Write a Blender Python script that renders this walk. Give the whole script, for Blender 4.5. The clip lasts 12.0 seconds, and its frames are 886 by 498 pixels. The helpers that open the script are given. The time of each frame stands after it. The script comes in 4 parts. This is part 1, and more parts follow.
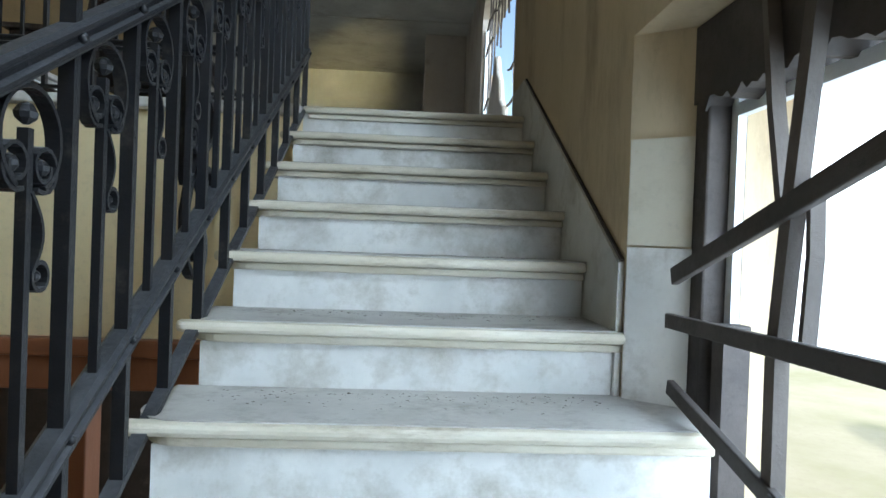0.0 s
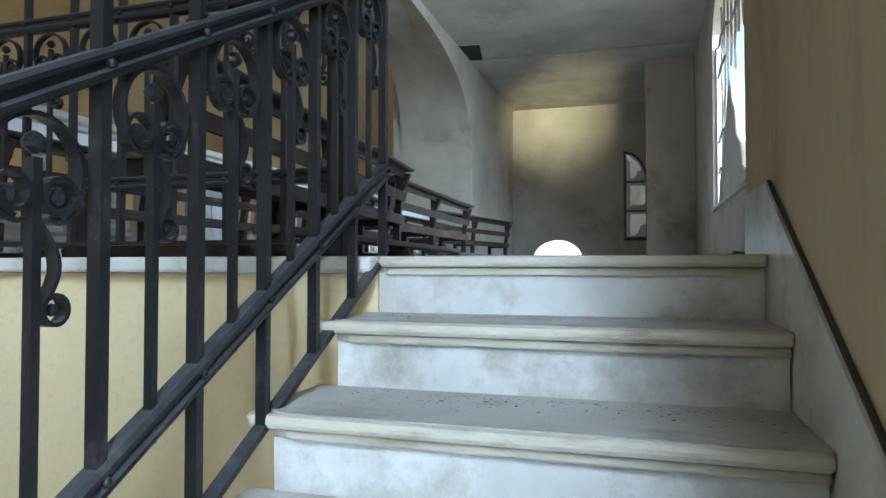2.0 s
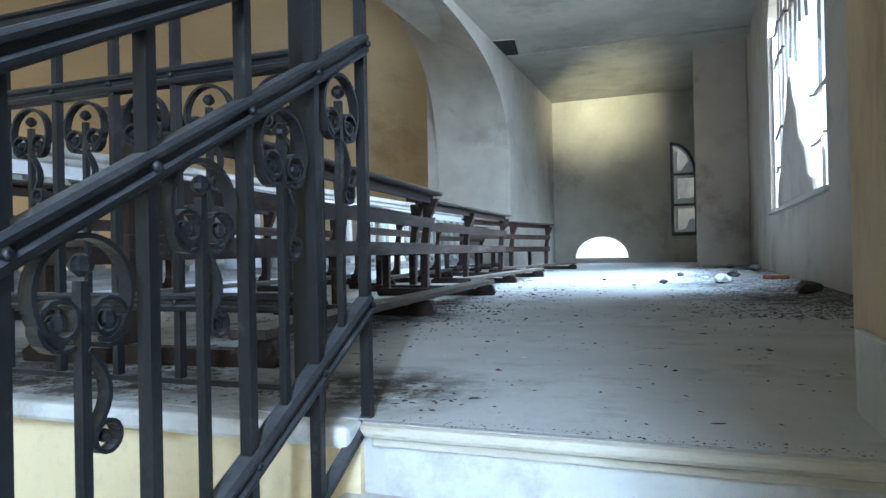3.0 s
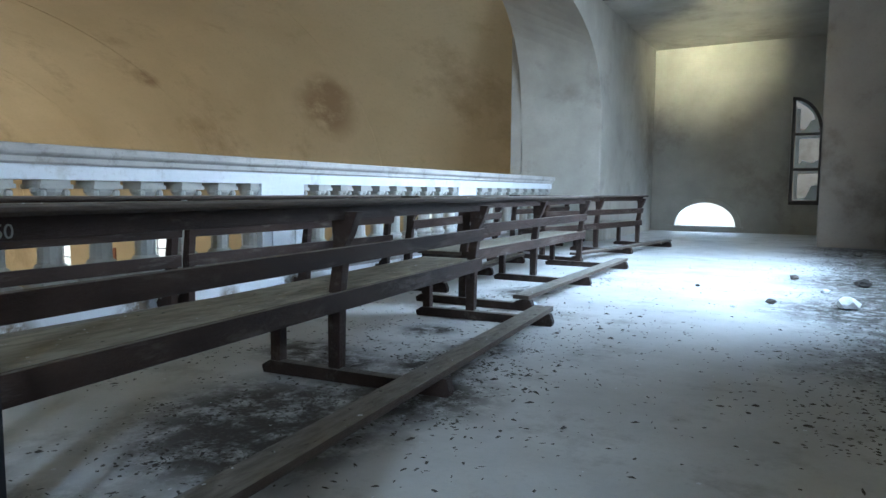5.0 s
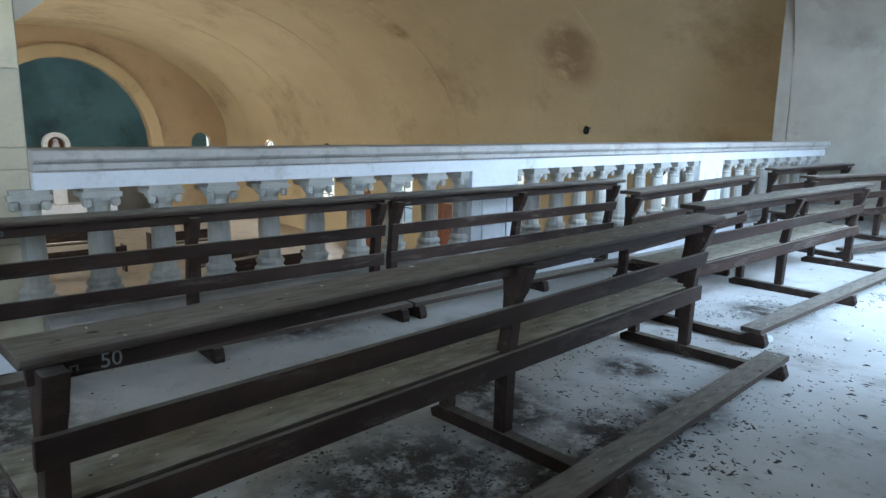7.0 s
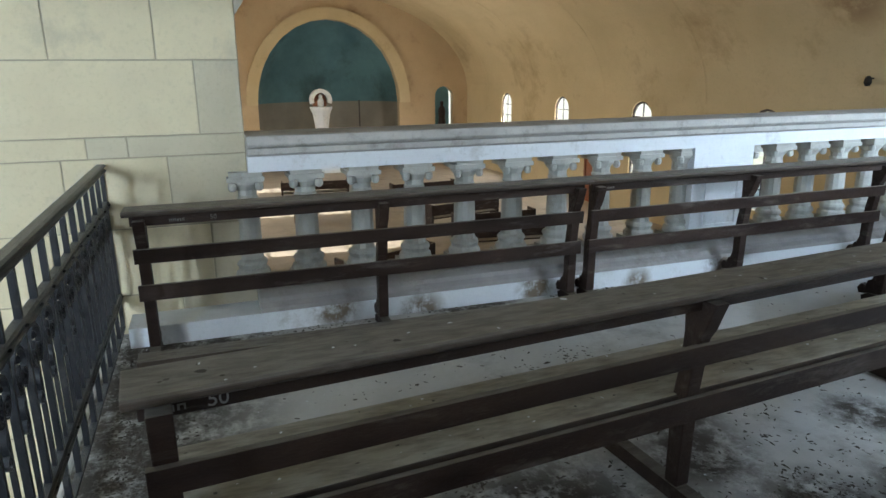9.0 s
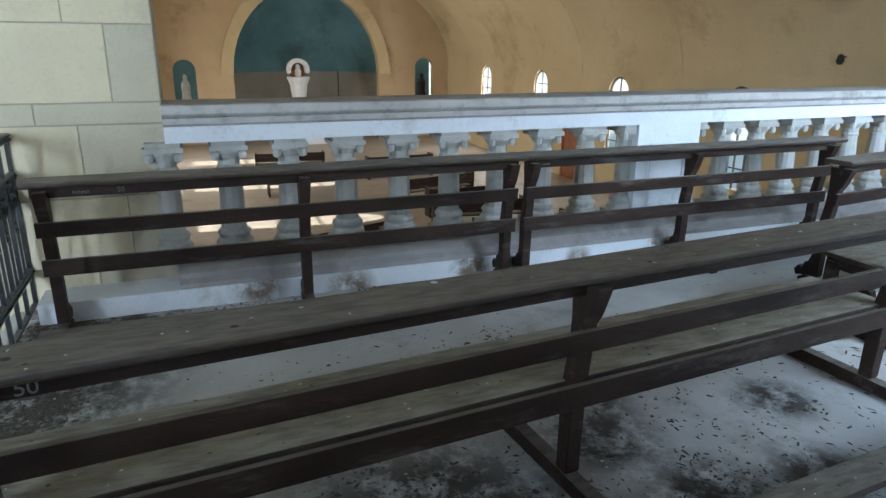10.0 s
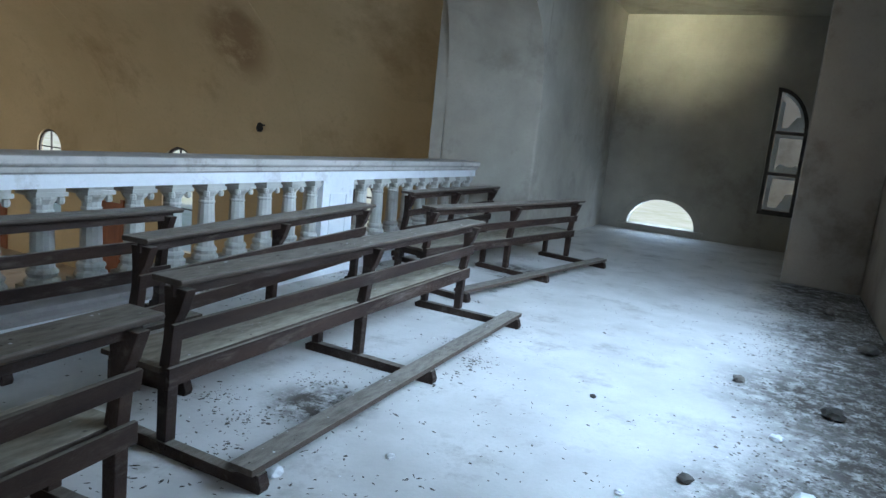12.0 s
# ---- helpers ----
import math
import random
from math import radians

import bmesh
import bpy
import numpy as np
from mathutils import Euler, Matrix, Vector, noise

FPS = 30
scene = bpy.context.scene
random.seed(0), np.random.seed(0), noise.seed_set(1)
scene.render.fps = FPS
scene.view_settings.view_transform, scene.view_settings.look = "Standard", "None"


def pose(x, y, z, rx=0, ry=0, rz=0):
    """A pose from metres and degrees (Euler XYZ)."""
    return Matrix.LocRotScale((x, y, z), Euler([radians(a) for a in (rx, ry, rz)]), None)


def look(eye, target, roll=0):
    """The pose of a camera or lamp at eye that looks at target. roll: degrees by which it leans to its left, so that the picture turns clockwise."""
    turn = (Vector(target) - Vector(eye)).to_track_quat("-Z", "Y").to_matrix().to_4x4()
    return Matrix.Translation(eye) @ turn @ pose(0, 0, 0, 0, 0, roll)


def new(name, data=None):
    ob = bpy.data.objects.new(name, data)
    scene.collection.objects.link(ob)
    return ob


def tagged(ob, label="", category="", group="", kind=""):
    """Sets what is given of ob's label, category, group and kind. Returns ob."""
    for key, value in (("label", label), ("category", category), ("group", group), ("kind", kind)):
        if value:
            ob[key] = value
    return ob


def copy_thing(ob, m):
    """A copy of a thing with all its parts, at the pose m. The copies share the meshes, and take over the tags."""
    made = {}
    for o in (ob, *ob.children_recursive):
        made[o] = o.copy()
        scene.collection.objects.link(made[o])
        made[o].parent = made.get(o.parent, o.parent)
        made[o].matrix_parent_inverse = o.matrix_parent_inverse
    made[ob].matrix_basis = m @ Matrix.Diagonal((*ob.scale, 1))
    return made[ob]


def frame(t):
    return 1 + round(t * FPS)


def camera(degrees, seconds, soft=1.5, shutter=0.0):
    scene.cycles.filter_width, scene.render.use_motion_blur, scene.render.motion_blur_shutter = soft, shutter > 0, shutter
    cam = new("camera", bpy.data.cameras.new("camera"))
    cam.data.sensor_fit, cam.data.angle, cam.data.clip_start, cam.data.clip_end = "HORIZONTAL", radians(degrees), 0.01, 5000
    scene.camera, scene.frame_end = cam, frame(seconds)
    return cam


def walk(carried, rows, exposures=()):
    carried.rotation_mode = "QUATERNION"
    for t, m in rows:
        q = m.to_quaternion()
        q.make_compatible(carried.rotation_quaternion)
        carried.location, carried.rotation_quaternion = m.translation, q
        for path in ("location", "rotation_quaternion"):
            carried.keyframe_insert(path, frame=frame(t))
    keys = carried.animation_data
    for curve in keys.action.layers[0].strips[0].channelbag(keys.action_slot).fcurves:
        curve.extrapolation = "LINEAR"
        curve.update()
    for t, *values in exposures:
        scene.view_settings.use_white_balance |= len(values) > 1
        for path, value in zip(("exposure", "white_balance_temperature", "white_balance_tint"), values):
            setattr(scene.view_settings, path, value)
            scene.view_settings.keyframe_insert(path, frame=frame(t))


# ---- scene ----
cam = camera(67.5, 12.0)
PATH = [
    (0, (1.275, 1.394, -0.621), (1.383, 3.391, -0.640), 2.1),
    (0.5, (1.489, 1.742, -0.462), (1.100, 3.703, -0.529), 2.1),
    (1, (1.536, 2.109, -0.409), (1.037, 4.045, -0.434), 1.0),
    (1.5, (1.556, 2.436, -0.283), (1.029, 4.366, -0.263), 0.4),
    (2, (1.520, 2.735, -0.031), (0.936, 4.647, 0.022), -0.0),
    (2.5, (1.502, 2.991, 0.188), (0.875, 4.889, 0.256), -0.3),
    (3, (1.475, 3.223, 0.376), (0.769, 5.094, 0.388), -1.2),
    (3.5, (1.596, 3.489, 0.476), (0.772, 5.311, 0.433), -0.8),
    (5.5, (1.405, 4.405, 1.123), (0.350, 6.062, 0.915), 1.0),
    (6, (1.398, 4.480, 1.254), (0.150, 6.024, 1.018), 2.0),
    (6.5, (1.409, 4.666, 1.359), (-0.012, 6.040, 1.052), 1.5),
    (8.5, (1.219, 5.145, 1.630), (-0.492, 6.053, 1.129), -0.2),
    (9, (1.247, 5.260, 1.650), (-0.574, 5.903, 1.134), -0.5),
    (9.5, (1.264, 5.427, 1.636), (-0.558, 6.054, 1.098), -0.9),
    (10, (1.265, 5.655, 1.639), (-0.520, 6.333, 1.047), 0.5),
    (10.5, (1.459, 5.896, 1.685), (-0.243, 6.777, 1.115), 0.4),
    (11, (1.456, 6.315, 1.664), (-0.096, 7.468, 1.150), 2.4),
    (11.5, (1.424, 6.723, 1.681), (0.152, 8.205, 1.246), 3.8),
    (12, (1.382, 7.090, 1.698), (0.502, 8.852, 1.352), 5.8),
]
EXPOSURES = (
    (0.0, 0.48, 6350, 10), (0.5, 0.55, 6600, 11), (1.5, 1.0, 6400, 10), (2.5, 1.65, 5600, 10), (3.5, 1.95, 5500, 10), (5.5, 1.65, 5550, 10),
    (6.5, 1.65, 5550, 10), (8.5, 1.62, 6050, 10), (9.5, 1.68, 6150, 10), (10.5, 1.68, 5350, 11), (11.5, 1.15, 5650, 11), (12.0, 0.90, 5650, 10))
walk(cam, [(t, look(eye, target, roll)) for t, eye, target, roll in PATH], exposures=EXPOSURES)

# ---- light ----
world = bpy.data.worlds.new("world")
scene.world = world
world.use_nodes = True
_n = world.node_tree.nodes
_sky = _n.new("ShaderNodeTexSky")
_sky.sky_type = 'NISHITA'
_sky.sun_disc = False
_sky.sun_elevation = radians(26.5)
_sky.sun_rotation = radians(175)
_n["Background"].inputs[1].default_value = 0.15
world.node_tree.links.new(_sky.outputs[0], _n["Background"].inputs[0])
sun = new("sun", bpy.data.lights.new("sun", 'SUN'))
sun.data.energy = 5.0
sun.data.angle = radians(0.53)
sun.data.color = (1.0, 0.93, 0.82)
sun.matrix_world = look((0, 0, 30), (5, 60, 0))


def window_light(name, place, target, w, h, watts, color):
    """An area lamp in a window's opening for the sky's light or added bounce."""
    la = bpy.data.lights.new(name, 'AREA')
    la.shape, la.size, la.size_y, la.energy, la.color = 'RECTANGLE', w, h, watts, color
    ob = new(name, la)
    ob.matrix_world = look(place, target)
    return ob


SKY = (0.62, 0.81, 1.0)
WARM = (1.0, 0.95, 0.84)
tall = window_light("window_light", (2.84, 12.0, 2.75), (0.94, 12.7, 0.88), 4.2, 2.8, 150, SKY)
tall.data.spread = radians(120)
# Yellow lamp added for the end wall's bright patch, in place of ground bounce.
up = window_light("window_light", (2.56, 10.15, 1.5), (-1.05, 22.0, 4.50), 0.5, 0.5, 11, (1.0, 0.92, 0.56))
up.data.spread = radians(19)
window_light("window_light", (-0.90, 22.27, 0.42), (-0.90, 15.0, 0.6), 1.2, 0.5, 10, SKY)
low = window_light("window_light", (2.10, 2.15, -0.75), (1.0, 2.62, -1.0), 1.3, 1.0, 20.0, SKY)
low.data.spread = radians(150)
window_light("window_light", (2.21, 0.76, 1.80), (0.3, 4.5, -0.3), 0.20, 2.2, 84, (0.66, 0.84, 1.0))
window_light("window_light", (2.20, 1.58, 1.75), (0.2, 2.1, 0.9), 1.8, 2.5, 20, (0.80, 0.91, 1.0))
for wx, amount in ((-30.5, 1.8), (-24.8, 1.4), (-19.1, 0.75), (-13.4, 0.16), (-7.6, 0.03)):
    window_light("window_light", (wx, 20.36, -1.0), (wx, 12.0, -1.2), 0.76, 2.5, 45 * amount, WARM)
    window_light("window_light", (wx, 2.64, -1.0), (wx, 11.0, -0.4), 0.76, 2.5, 66 * amount, WARM)


# ---- materials ----
def mat(name, base, second, rough=0.8, scale=3.0, fine=40.0, bump=0.15, dirt=None, dirt_amount=0.4, metal=0.0, dirt_scale=1.3, stretch=(1, 1, 1), rand=0.0, gloss=0.5, stains=(), stain_color=(0.060, 0.050, 0.039), stain_scale=7.0, dust_or_sheen=None, dust_or_sheen_amount=0.8):
    """A surface with colour that varies at two scales, stains with a shape of their own and fine relief."""
    m = bpy.data.materials.new(name)
    m.use_nodes = True
    nt = m.node_tree
    nd, lk = nt.nodes, nt.links
    b = nd["Principled BSDF"]
    tc = nd.new("ShaderNodeNewGeometry")
    mp = nd.new("ShaderNodeMapping")
    mp.inputs["Scale"].default_value = stretch
    lk.new(tc.outputs["Position"], mp.inputs["Vector"])

    def tex(s, d=6.0, r=0.6):
        t = nd.new("ShaderNodeTexNoise")
        t.inputs["Scale"].default_value, t.inputs["Detail"].default_value, t.inputs["Roughness"].default_value = s, d, r
        lk.new(mp.outputs[0], t.inputs["Vector"])
        return t

    def ramp(src, lo, hi):
        r = nd.new("ShaderNodeMapRange")
        r.inputs["From Min"].default_value, r.inputs["From Max"].default_value = lo, hi
        lk.new(src, r.inputs["Value"])
        return r.outputs[0]

    def mix(fac, a, c):
        x = nd.new("ShaderNodeMix")
        x.data_type = 'RGBA'
        lk.new(fac, x.inputs["Factor"])
        for sock, v in ((x.inputs[6], a), (x.inputs[7], c)):
            if isinstance(v, tuple):
                sock.default_value = (*v, 1)
            else:
                lk.new(v, sock)
        return x.outputs[2]
    big, small = tex(scale), tex(fine, 8.0, 0.7)
    col = mix(ramp(big.outputs[0], 0.35, 0.68), base, second)
    dark = tuple(0.78 * v for v in base)
    col = mix(ramp(small.outputs[0], 0.52, 0.85), col, dark)
    if dirt:
        st = tex(dirt_scale, 10.0, 0.72)
        col = mix(ramp(st.outputs[0], 0.62 - 0.2 * dirt_amount, 0.80 - 0.12 * dirt_amount), col, dirt)
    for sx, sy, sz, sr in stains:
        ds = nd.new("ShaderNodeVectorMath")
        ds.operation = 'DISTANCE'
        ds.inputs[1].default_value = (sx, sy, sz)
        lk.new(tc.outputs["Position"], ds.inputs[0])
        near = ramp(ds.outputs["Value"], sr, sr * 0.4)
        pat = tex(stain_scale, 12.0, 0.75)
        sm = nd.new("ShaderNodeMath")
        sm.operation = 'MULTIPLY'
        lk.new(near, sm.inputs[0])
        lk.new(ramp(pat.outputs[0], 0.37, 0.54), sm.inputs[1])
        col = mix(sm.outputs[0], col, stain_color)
    # Up-facing faces turn paler: dust on wood, painted highlight with some dust on iron.
    if dust_or_sheen:
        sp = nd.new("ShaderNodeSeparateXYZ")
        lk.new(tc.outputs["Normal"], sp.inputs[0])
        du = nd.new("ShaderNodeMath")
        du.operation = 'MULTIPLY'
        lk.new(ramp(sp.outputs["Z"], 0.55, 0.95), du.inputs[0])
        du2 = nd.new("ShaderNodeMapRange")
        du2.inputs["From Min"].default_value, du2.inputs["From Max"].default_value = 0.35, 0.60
        du2.inputs["To Min"].default_value, du2.inputs["To Max"].default_value = dust_or_sheen_amount * 0.45, dust_or_sheen_amount
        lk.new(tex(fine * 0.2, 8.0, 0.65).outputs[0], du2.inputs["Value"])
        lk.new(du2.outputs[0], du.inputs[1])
        col = mix(du.outputs[0], col, dust_or_sheen)
    if rand:
        oi = nd.new("ShaderNodeObjectInfo")
        hs = nd.new("ShaderNodeHueSaturation")
        lk.new(ramp(oi.outputs["Random"], 0.0, 1.0), hs.inputs["Value"])
        hs.inputs["Fac"].default_value = 1.0
        mr = nd.new("ShaderNodeMapRange")
        mr.inputs["To Min"].default_value, mr.inputs["To Max"].default_value = 1 - rand, 1 + rand
        lk.new(oi.outputs["Random"], mr.inputs["Value"])
        lk.new(mr.outputs[0], hs.inputs["Value"])
        lk.new(col, hs.inputs["Color"])
        col = hs.outputs[0]
    lk.new(col, b.inputs["Base Color"])
    rr = nd.new("ShaderNodeMapRange")
    rr.inputs["To Min"].default_value, rr.inputs["To Max"].default_value = max(0.05, rough - 0.12), min(1.0, rough + 0.12)
    lk.new(small.outputs[0], rr.inputs["Value"])
    lk.new(rr.outputs[0], b.inputs["Roughness"])
    b.inputs["Metallic"].default_value = metal
    b.inputs["Specular IOR Level"].default_value = gloss
    bp = nd.new("ShaderNodeBump")
    bp.inputs["Strength"].default_value, bp.inputs["Distance"].default_value = bump, 0.01
    lk.new(small.outputs[0], bp.inputs["Height"])
    lk.new(bp.outputs[0], b.inputs["Normal"])
    return m


M_PLASTER = mat("aged_plaster", (0.60, 0.49, 0.33), (0.50, 0.40, 0.26), 0.9, 1.2, 30, 0.25, (0.24, 0.17, 0.105), 0.45, dirt_scale=1.4, stretch=(1, 1, 0.35))
M_GALLERY = mat("grey_plaster", (0.44, 0.41, 0.345), (0.32, 0.295, 0.245), 0.9, 0.9, 25, 0.3, (0.22, 0.195, 0.16), 0.45, dirt_scale=0.75)
M_CREAM = mat("cream_paint", (0.82, 0.69, 0.43), (0.76, 0.63, 0.38), 0.75, 1.5, 30, 0.1, (0.5, 0.4, 0.22), 0.2)
M_STONE = mat("pale_block", (0.66, 0.58, 0.39), (0.60, 0.52, 0.35), 0.85, 2.0, 35, 0.2, (0.42, 0.38, 0.28), 0.25, rand=0.05)
M_STONE2 = mat("grey_block", (0.55, 0.49, 0.35), (0.48, 0.43, 0.31), 0.85, 2.0, 35, 0.2, (0.36, 0.33, 0.26), 0.3, rand=0.06)
M_LATH = mat("weathered_lath", (0.12, 0.098, 0.085), (0.08, 0.066, 0.058), 0.7, 6.0, 60, 0.3, (0.3, 0.27, 0.24), 0.3)
M_JOINT = mat("joint", (0.42, 0.37, 0.27), (0.36, 0.32, 0.24), 0.95, 3.0, 40, 0.2)
M_VAULT = mat("ochre_vault", (0.62, 0.50, 0.30), (0.53, 0.42, 0.24), 0.9, 0.35, 12, 0.2, (0.34, 0.24, 0.13), 0.4, dirt_scale=0.3, stains=((-10.35, 18.9, 3.2, 1.1), (-9.9, 18.4, 3.5, 0.8), (-9.9, 18.9, 2.4, 0.5), (-16.0, 17.5, 4.3, 0.5)), stain_color=(0.35, 0.245, 0.135), stain_scale=0.9)
M_ALTAR = mat("tan_altar_plaster", (0.55, 0.415, 0.25), (0.47, 0.35, 0.21), 0.9, 0.5, 12, 0.2, (0.30, 0.20, 0.12), 0.35, dirt_scale=0.5)
M_MARBLE = mat("marble", (0.72, 0.71, 0.68), (0.52, 0.52, 0.50), 0.42, 3.0, 50, 0.08, (0.30, 0.27, 0.215), 0.7, dirt_scale=3.6)
M_NOSING = mat("stained_nosing", (0.62, 0.58, 0.48), (0.50, 0.45, 0.34), 0.5, 6.0, 70, 0.2, (0.27, 0.22, 0.15), 0.5, dirt_scale=7.0, stretch=(0.5, 1, 2))
M_TREAD = mat("dusty_marble", (0.50, 0.485, 0.45), (0.40, 0.385, 0.36), 0.65, 4.0, 60, 0.15, (0.24, 0.22, 0.19), 0.6, dirt_scale=5.0)
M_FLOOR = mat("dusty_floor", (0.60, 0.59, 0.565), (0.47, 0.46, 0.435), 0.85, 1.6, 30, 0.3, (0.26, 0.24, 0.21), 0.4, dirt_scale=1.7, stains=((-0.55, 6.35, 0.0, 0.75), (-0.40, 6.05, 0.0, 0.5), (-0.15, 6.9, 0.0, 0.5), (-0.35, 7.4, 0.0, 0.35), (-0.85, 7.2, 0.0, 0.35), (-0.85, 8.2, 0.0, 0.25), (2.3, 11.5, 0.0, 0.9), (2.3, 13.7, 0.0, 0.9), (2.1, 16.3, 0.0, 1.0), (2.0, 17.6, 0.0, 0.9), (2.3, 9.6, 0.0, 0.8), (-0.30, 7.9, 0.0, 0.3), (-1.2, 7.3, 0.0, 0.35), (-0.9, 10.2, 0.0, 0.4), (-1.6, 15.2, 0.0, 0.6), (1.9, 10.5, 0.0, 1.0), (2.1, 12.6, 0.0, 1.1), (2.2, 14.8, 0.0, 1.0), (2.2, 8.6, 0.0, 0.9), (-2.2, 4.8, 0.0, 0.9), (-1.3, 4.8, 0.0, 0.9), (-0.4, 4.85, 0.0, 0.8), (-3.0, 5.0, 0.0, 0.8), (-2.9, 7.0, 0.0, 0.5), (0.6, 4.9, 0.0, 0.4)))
M_WOOD = mat("dusty_dark_wood", (0.017, 0.0085, 0.006), (0.044, 0.026, 0.018), 0.55, 2.5, 55, 0.5, (0.12, 0.10, 0.085), 0.38, dirt_scale=3.6, stretch=(3, 0.6, 3), rand=0.15, gloss=0.22, dust_or_sheen=(0.22, 0.195, 0.155))
M_WOODTOP = mat("dusty_board", (0.046, 0.030, 0.021), (0.085, 0.064, 0.048), 0.6, 4.5, 60, 0.5, (0.14, 0.12, 0.10), 0.3, dirt_scale=2.5, stretch=(3, 0.7, 3), rand=0.12, gloss=0.35, dust_or_sheen=(0.29, 0.265, 0.225), dust_or_sheen_amount=0.85)
M_SEAT = mat("dusty_seat", (0.05, 0.034, 0.025), (0.08, 0.06, 0.046), 0.7, 3.0, 45, 0.3, (0.14, 0.12, 0.10), 0.3, dirt_scale=2.5, stretch=(3, 0.7, 3), rand=0.1, gloss=0.3, dust_or_sheen=(0.38, 0.35, 0.275), dust_or_sheen_amount=0.92)
M_FACADE = mat("brown_grey_plaster", (0.43, 0.375, 0.31), (0.33, 0.285, 0.235), 0.9, 0.8, 25, 0.3, (0.17, 0.14, 0.11), 0.45, dirt_scale=0.8)
M_BROWN = mat("red_brown_wood", (0.30, 0.11, 0.05), (0.24, 0.085, 0.04), 0.45, 3.0, 40, 0.15, (0.12, 0.05, 0.03), 0.4, stretch=(2, 2, 0.4))
# The grey tops paint the rails' lit upper faces into the colour, over dust.
M_IRON = mat("painted_iron", (0.008, 0.0085, 0.010), (0.015, 0.015, 0.017), 0.34, 8.0, 90, 0.25, (0.075, 0.068, 0.06), 0.22, metal=0.15, dirt_scale=9.0, dust_or_sheen=(0.22, 0.23, 0.25), gloss=0.35, dust_or_sheen_amount=0.38)
M_WHITE = mat("white_paint", (0.74, 0.76, 0.77), (0.66, 0.68, 0.70), 0.6, 2.0, 40, 0.12, (0.40, 0.38, 0.34), 0.35, dirt_scale=2.5, stains=((-3.0, 5.98, 0.12, 0.22), (-3.0, 7.5, 0.08, 0.2), (-3.0, 9.2, 0.08, 0.2), (-3.0, 6.6, 0.0, 0.2), (-3.0, 8.4, 0.0, 0.16), (-3.0, 11.3, 0.05, 0.2)), stain_color=(0.16, 0.12, 0.08), stain_scale=5.0)
M_BALUSTER = mat("grey_baluster", (0.47, 0.465, 0.42), (0.38, 0.375, 0.335), 0.75, 3.0, 45, 0.2, (0.24, 0.22, 0.18), 0.45, dirt_scale=4.0)
M_COPING = mat("coping_stone", (0.48, 0.46, 0.42), (0.38, 0.36, 0.33), 0.7, 3.0, 45, 0.2, (0.2, 0.18, 0.15), 0.5, dirt_scale=5.0)
M_DADO = mat("grimy_base", (0.36, 0.34, 0.32), (0.27, 0.25, 0.24), 0.75, 3.0, 35, 0.2, (0.16, 0.14, 0.12), 0.5, dirt_scale=2.5)
M_BLUE = mat("faded_blue", (0.12, 0.24, 0.27), (0.07, 0.15, 0.18), 0.85, 0.5, 15, 0.15, (0.05, 0.09, 0.1), 0.4, dirt_scale=0.4)
M_GREY = mat("grey_panel", (0.27, 0.25, 0.21), (0.22, 0.2, 0.17), 0.8, 0.8, 20, 0.15)
M_NAVEFLOOR = mat("nave_floor", (0.42, 0.37, 0.30), (0.34, 0.30, 0.24), 0.5, 1.5, 20, 0.1, (0.2, 0.17, 0.13), 0.4)
M_PALEWALL = mat("pale_distemper", (0.62, 0.58, 0.48), (0.54, 0.50, 0.40), 0.85, 3.0, 35, 0.15, (0.40, 0.36, 0.27), 0.3, dirt_scale=3.0)
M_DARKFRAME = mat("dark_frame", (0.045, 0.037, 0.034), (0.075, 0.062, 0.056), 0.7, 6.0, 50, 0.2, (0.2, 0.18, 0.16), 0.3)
M_RUBBLE = mat("rubble", (0.15, 0.135, 0.115), (0.055, 0.048, 0.04), 0.9, 9.0, 60, 0.3, rand=0.5)
M_DEBRIS = mat("dark_debris", (0.065, 0.056, 0.046), (0.12, 0.105, 0.085), 0.95, 7.0, 60, 0.3)
M_LEAF = mat("leaf", (0.06, 0.10, 0.04), (0.09, 0.13, 0.06), 0.7, 4, 30, 0.1)
M_BARK = mat("bark", (0.12, 0.09, 0.06), (0.08, 0.06, 0.04), 0.9, 4, 30, 0.3)
M_GROUND = mat("ground", (0.40, 0.38, 0.30), (0.28, 0.29, 0.18), 0.95, 0.4, 8, 0.3)
M_PAINTMARK = mat("white_mark", (0.27, 0.26, 0.24), (0.12, 0.11, 0.10), 0.8, 9, 50, 0.05)
M_VENT = mat("vent_dark", (0.012, 0.012, 0.012), (0.018, 0.018, 0.018), 0.8, 5, 40, 0.1)


def glow(name, color, strength):
    m = bpy.data.materials.new(name)
    m.use_nodes = True
    b = m.node_tree.nodes["Principled BSDF"]
    b.inputs["Base Color"].default_value = (0, 0, 0, 1)
    b.inputs["Emission Color"].default_value = (*color, 1)
    b.inputs["Emission Strength"].default_value = strength
    return m


M_HAZE = glow("bright_sky_haze", (0.86, 0.95, 1.0), 2.6)


# ---- building helpers ----
def finish(name, bm, material, parent=None, label="", bevel=0.0, smooth=False):
    bmesh.ops.recalc_face_normals(bm, faces=bm.faces)
    me = bpy.data.meshes.new(name)
    bm.to_mesh(me)
    bm.free()
    me.materials.append(material)
    if smooth:
        for p in me.polygons:
            p.use_smooth = True
    ob = new(name, me)
    if parent is not None:
        ob.parent = parent
    if label:
        ob["label"] = label
    if bevel:
        mod = ob.modifiers.new("bevel", 'BEVEL')
        mod.width, mod.segments, mod.limit_method, mod.angle_limit = bevel, 2, 'ANGLE', radians(40)
    return ob


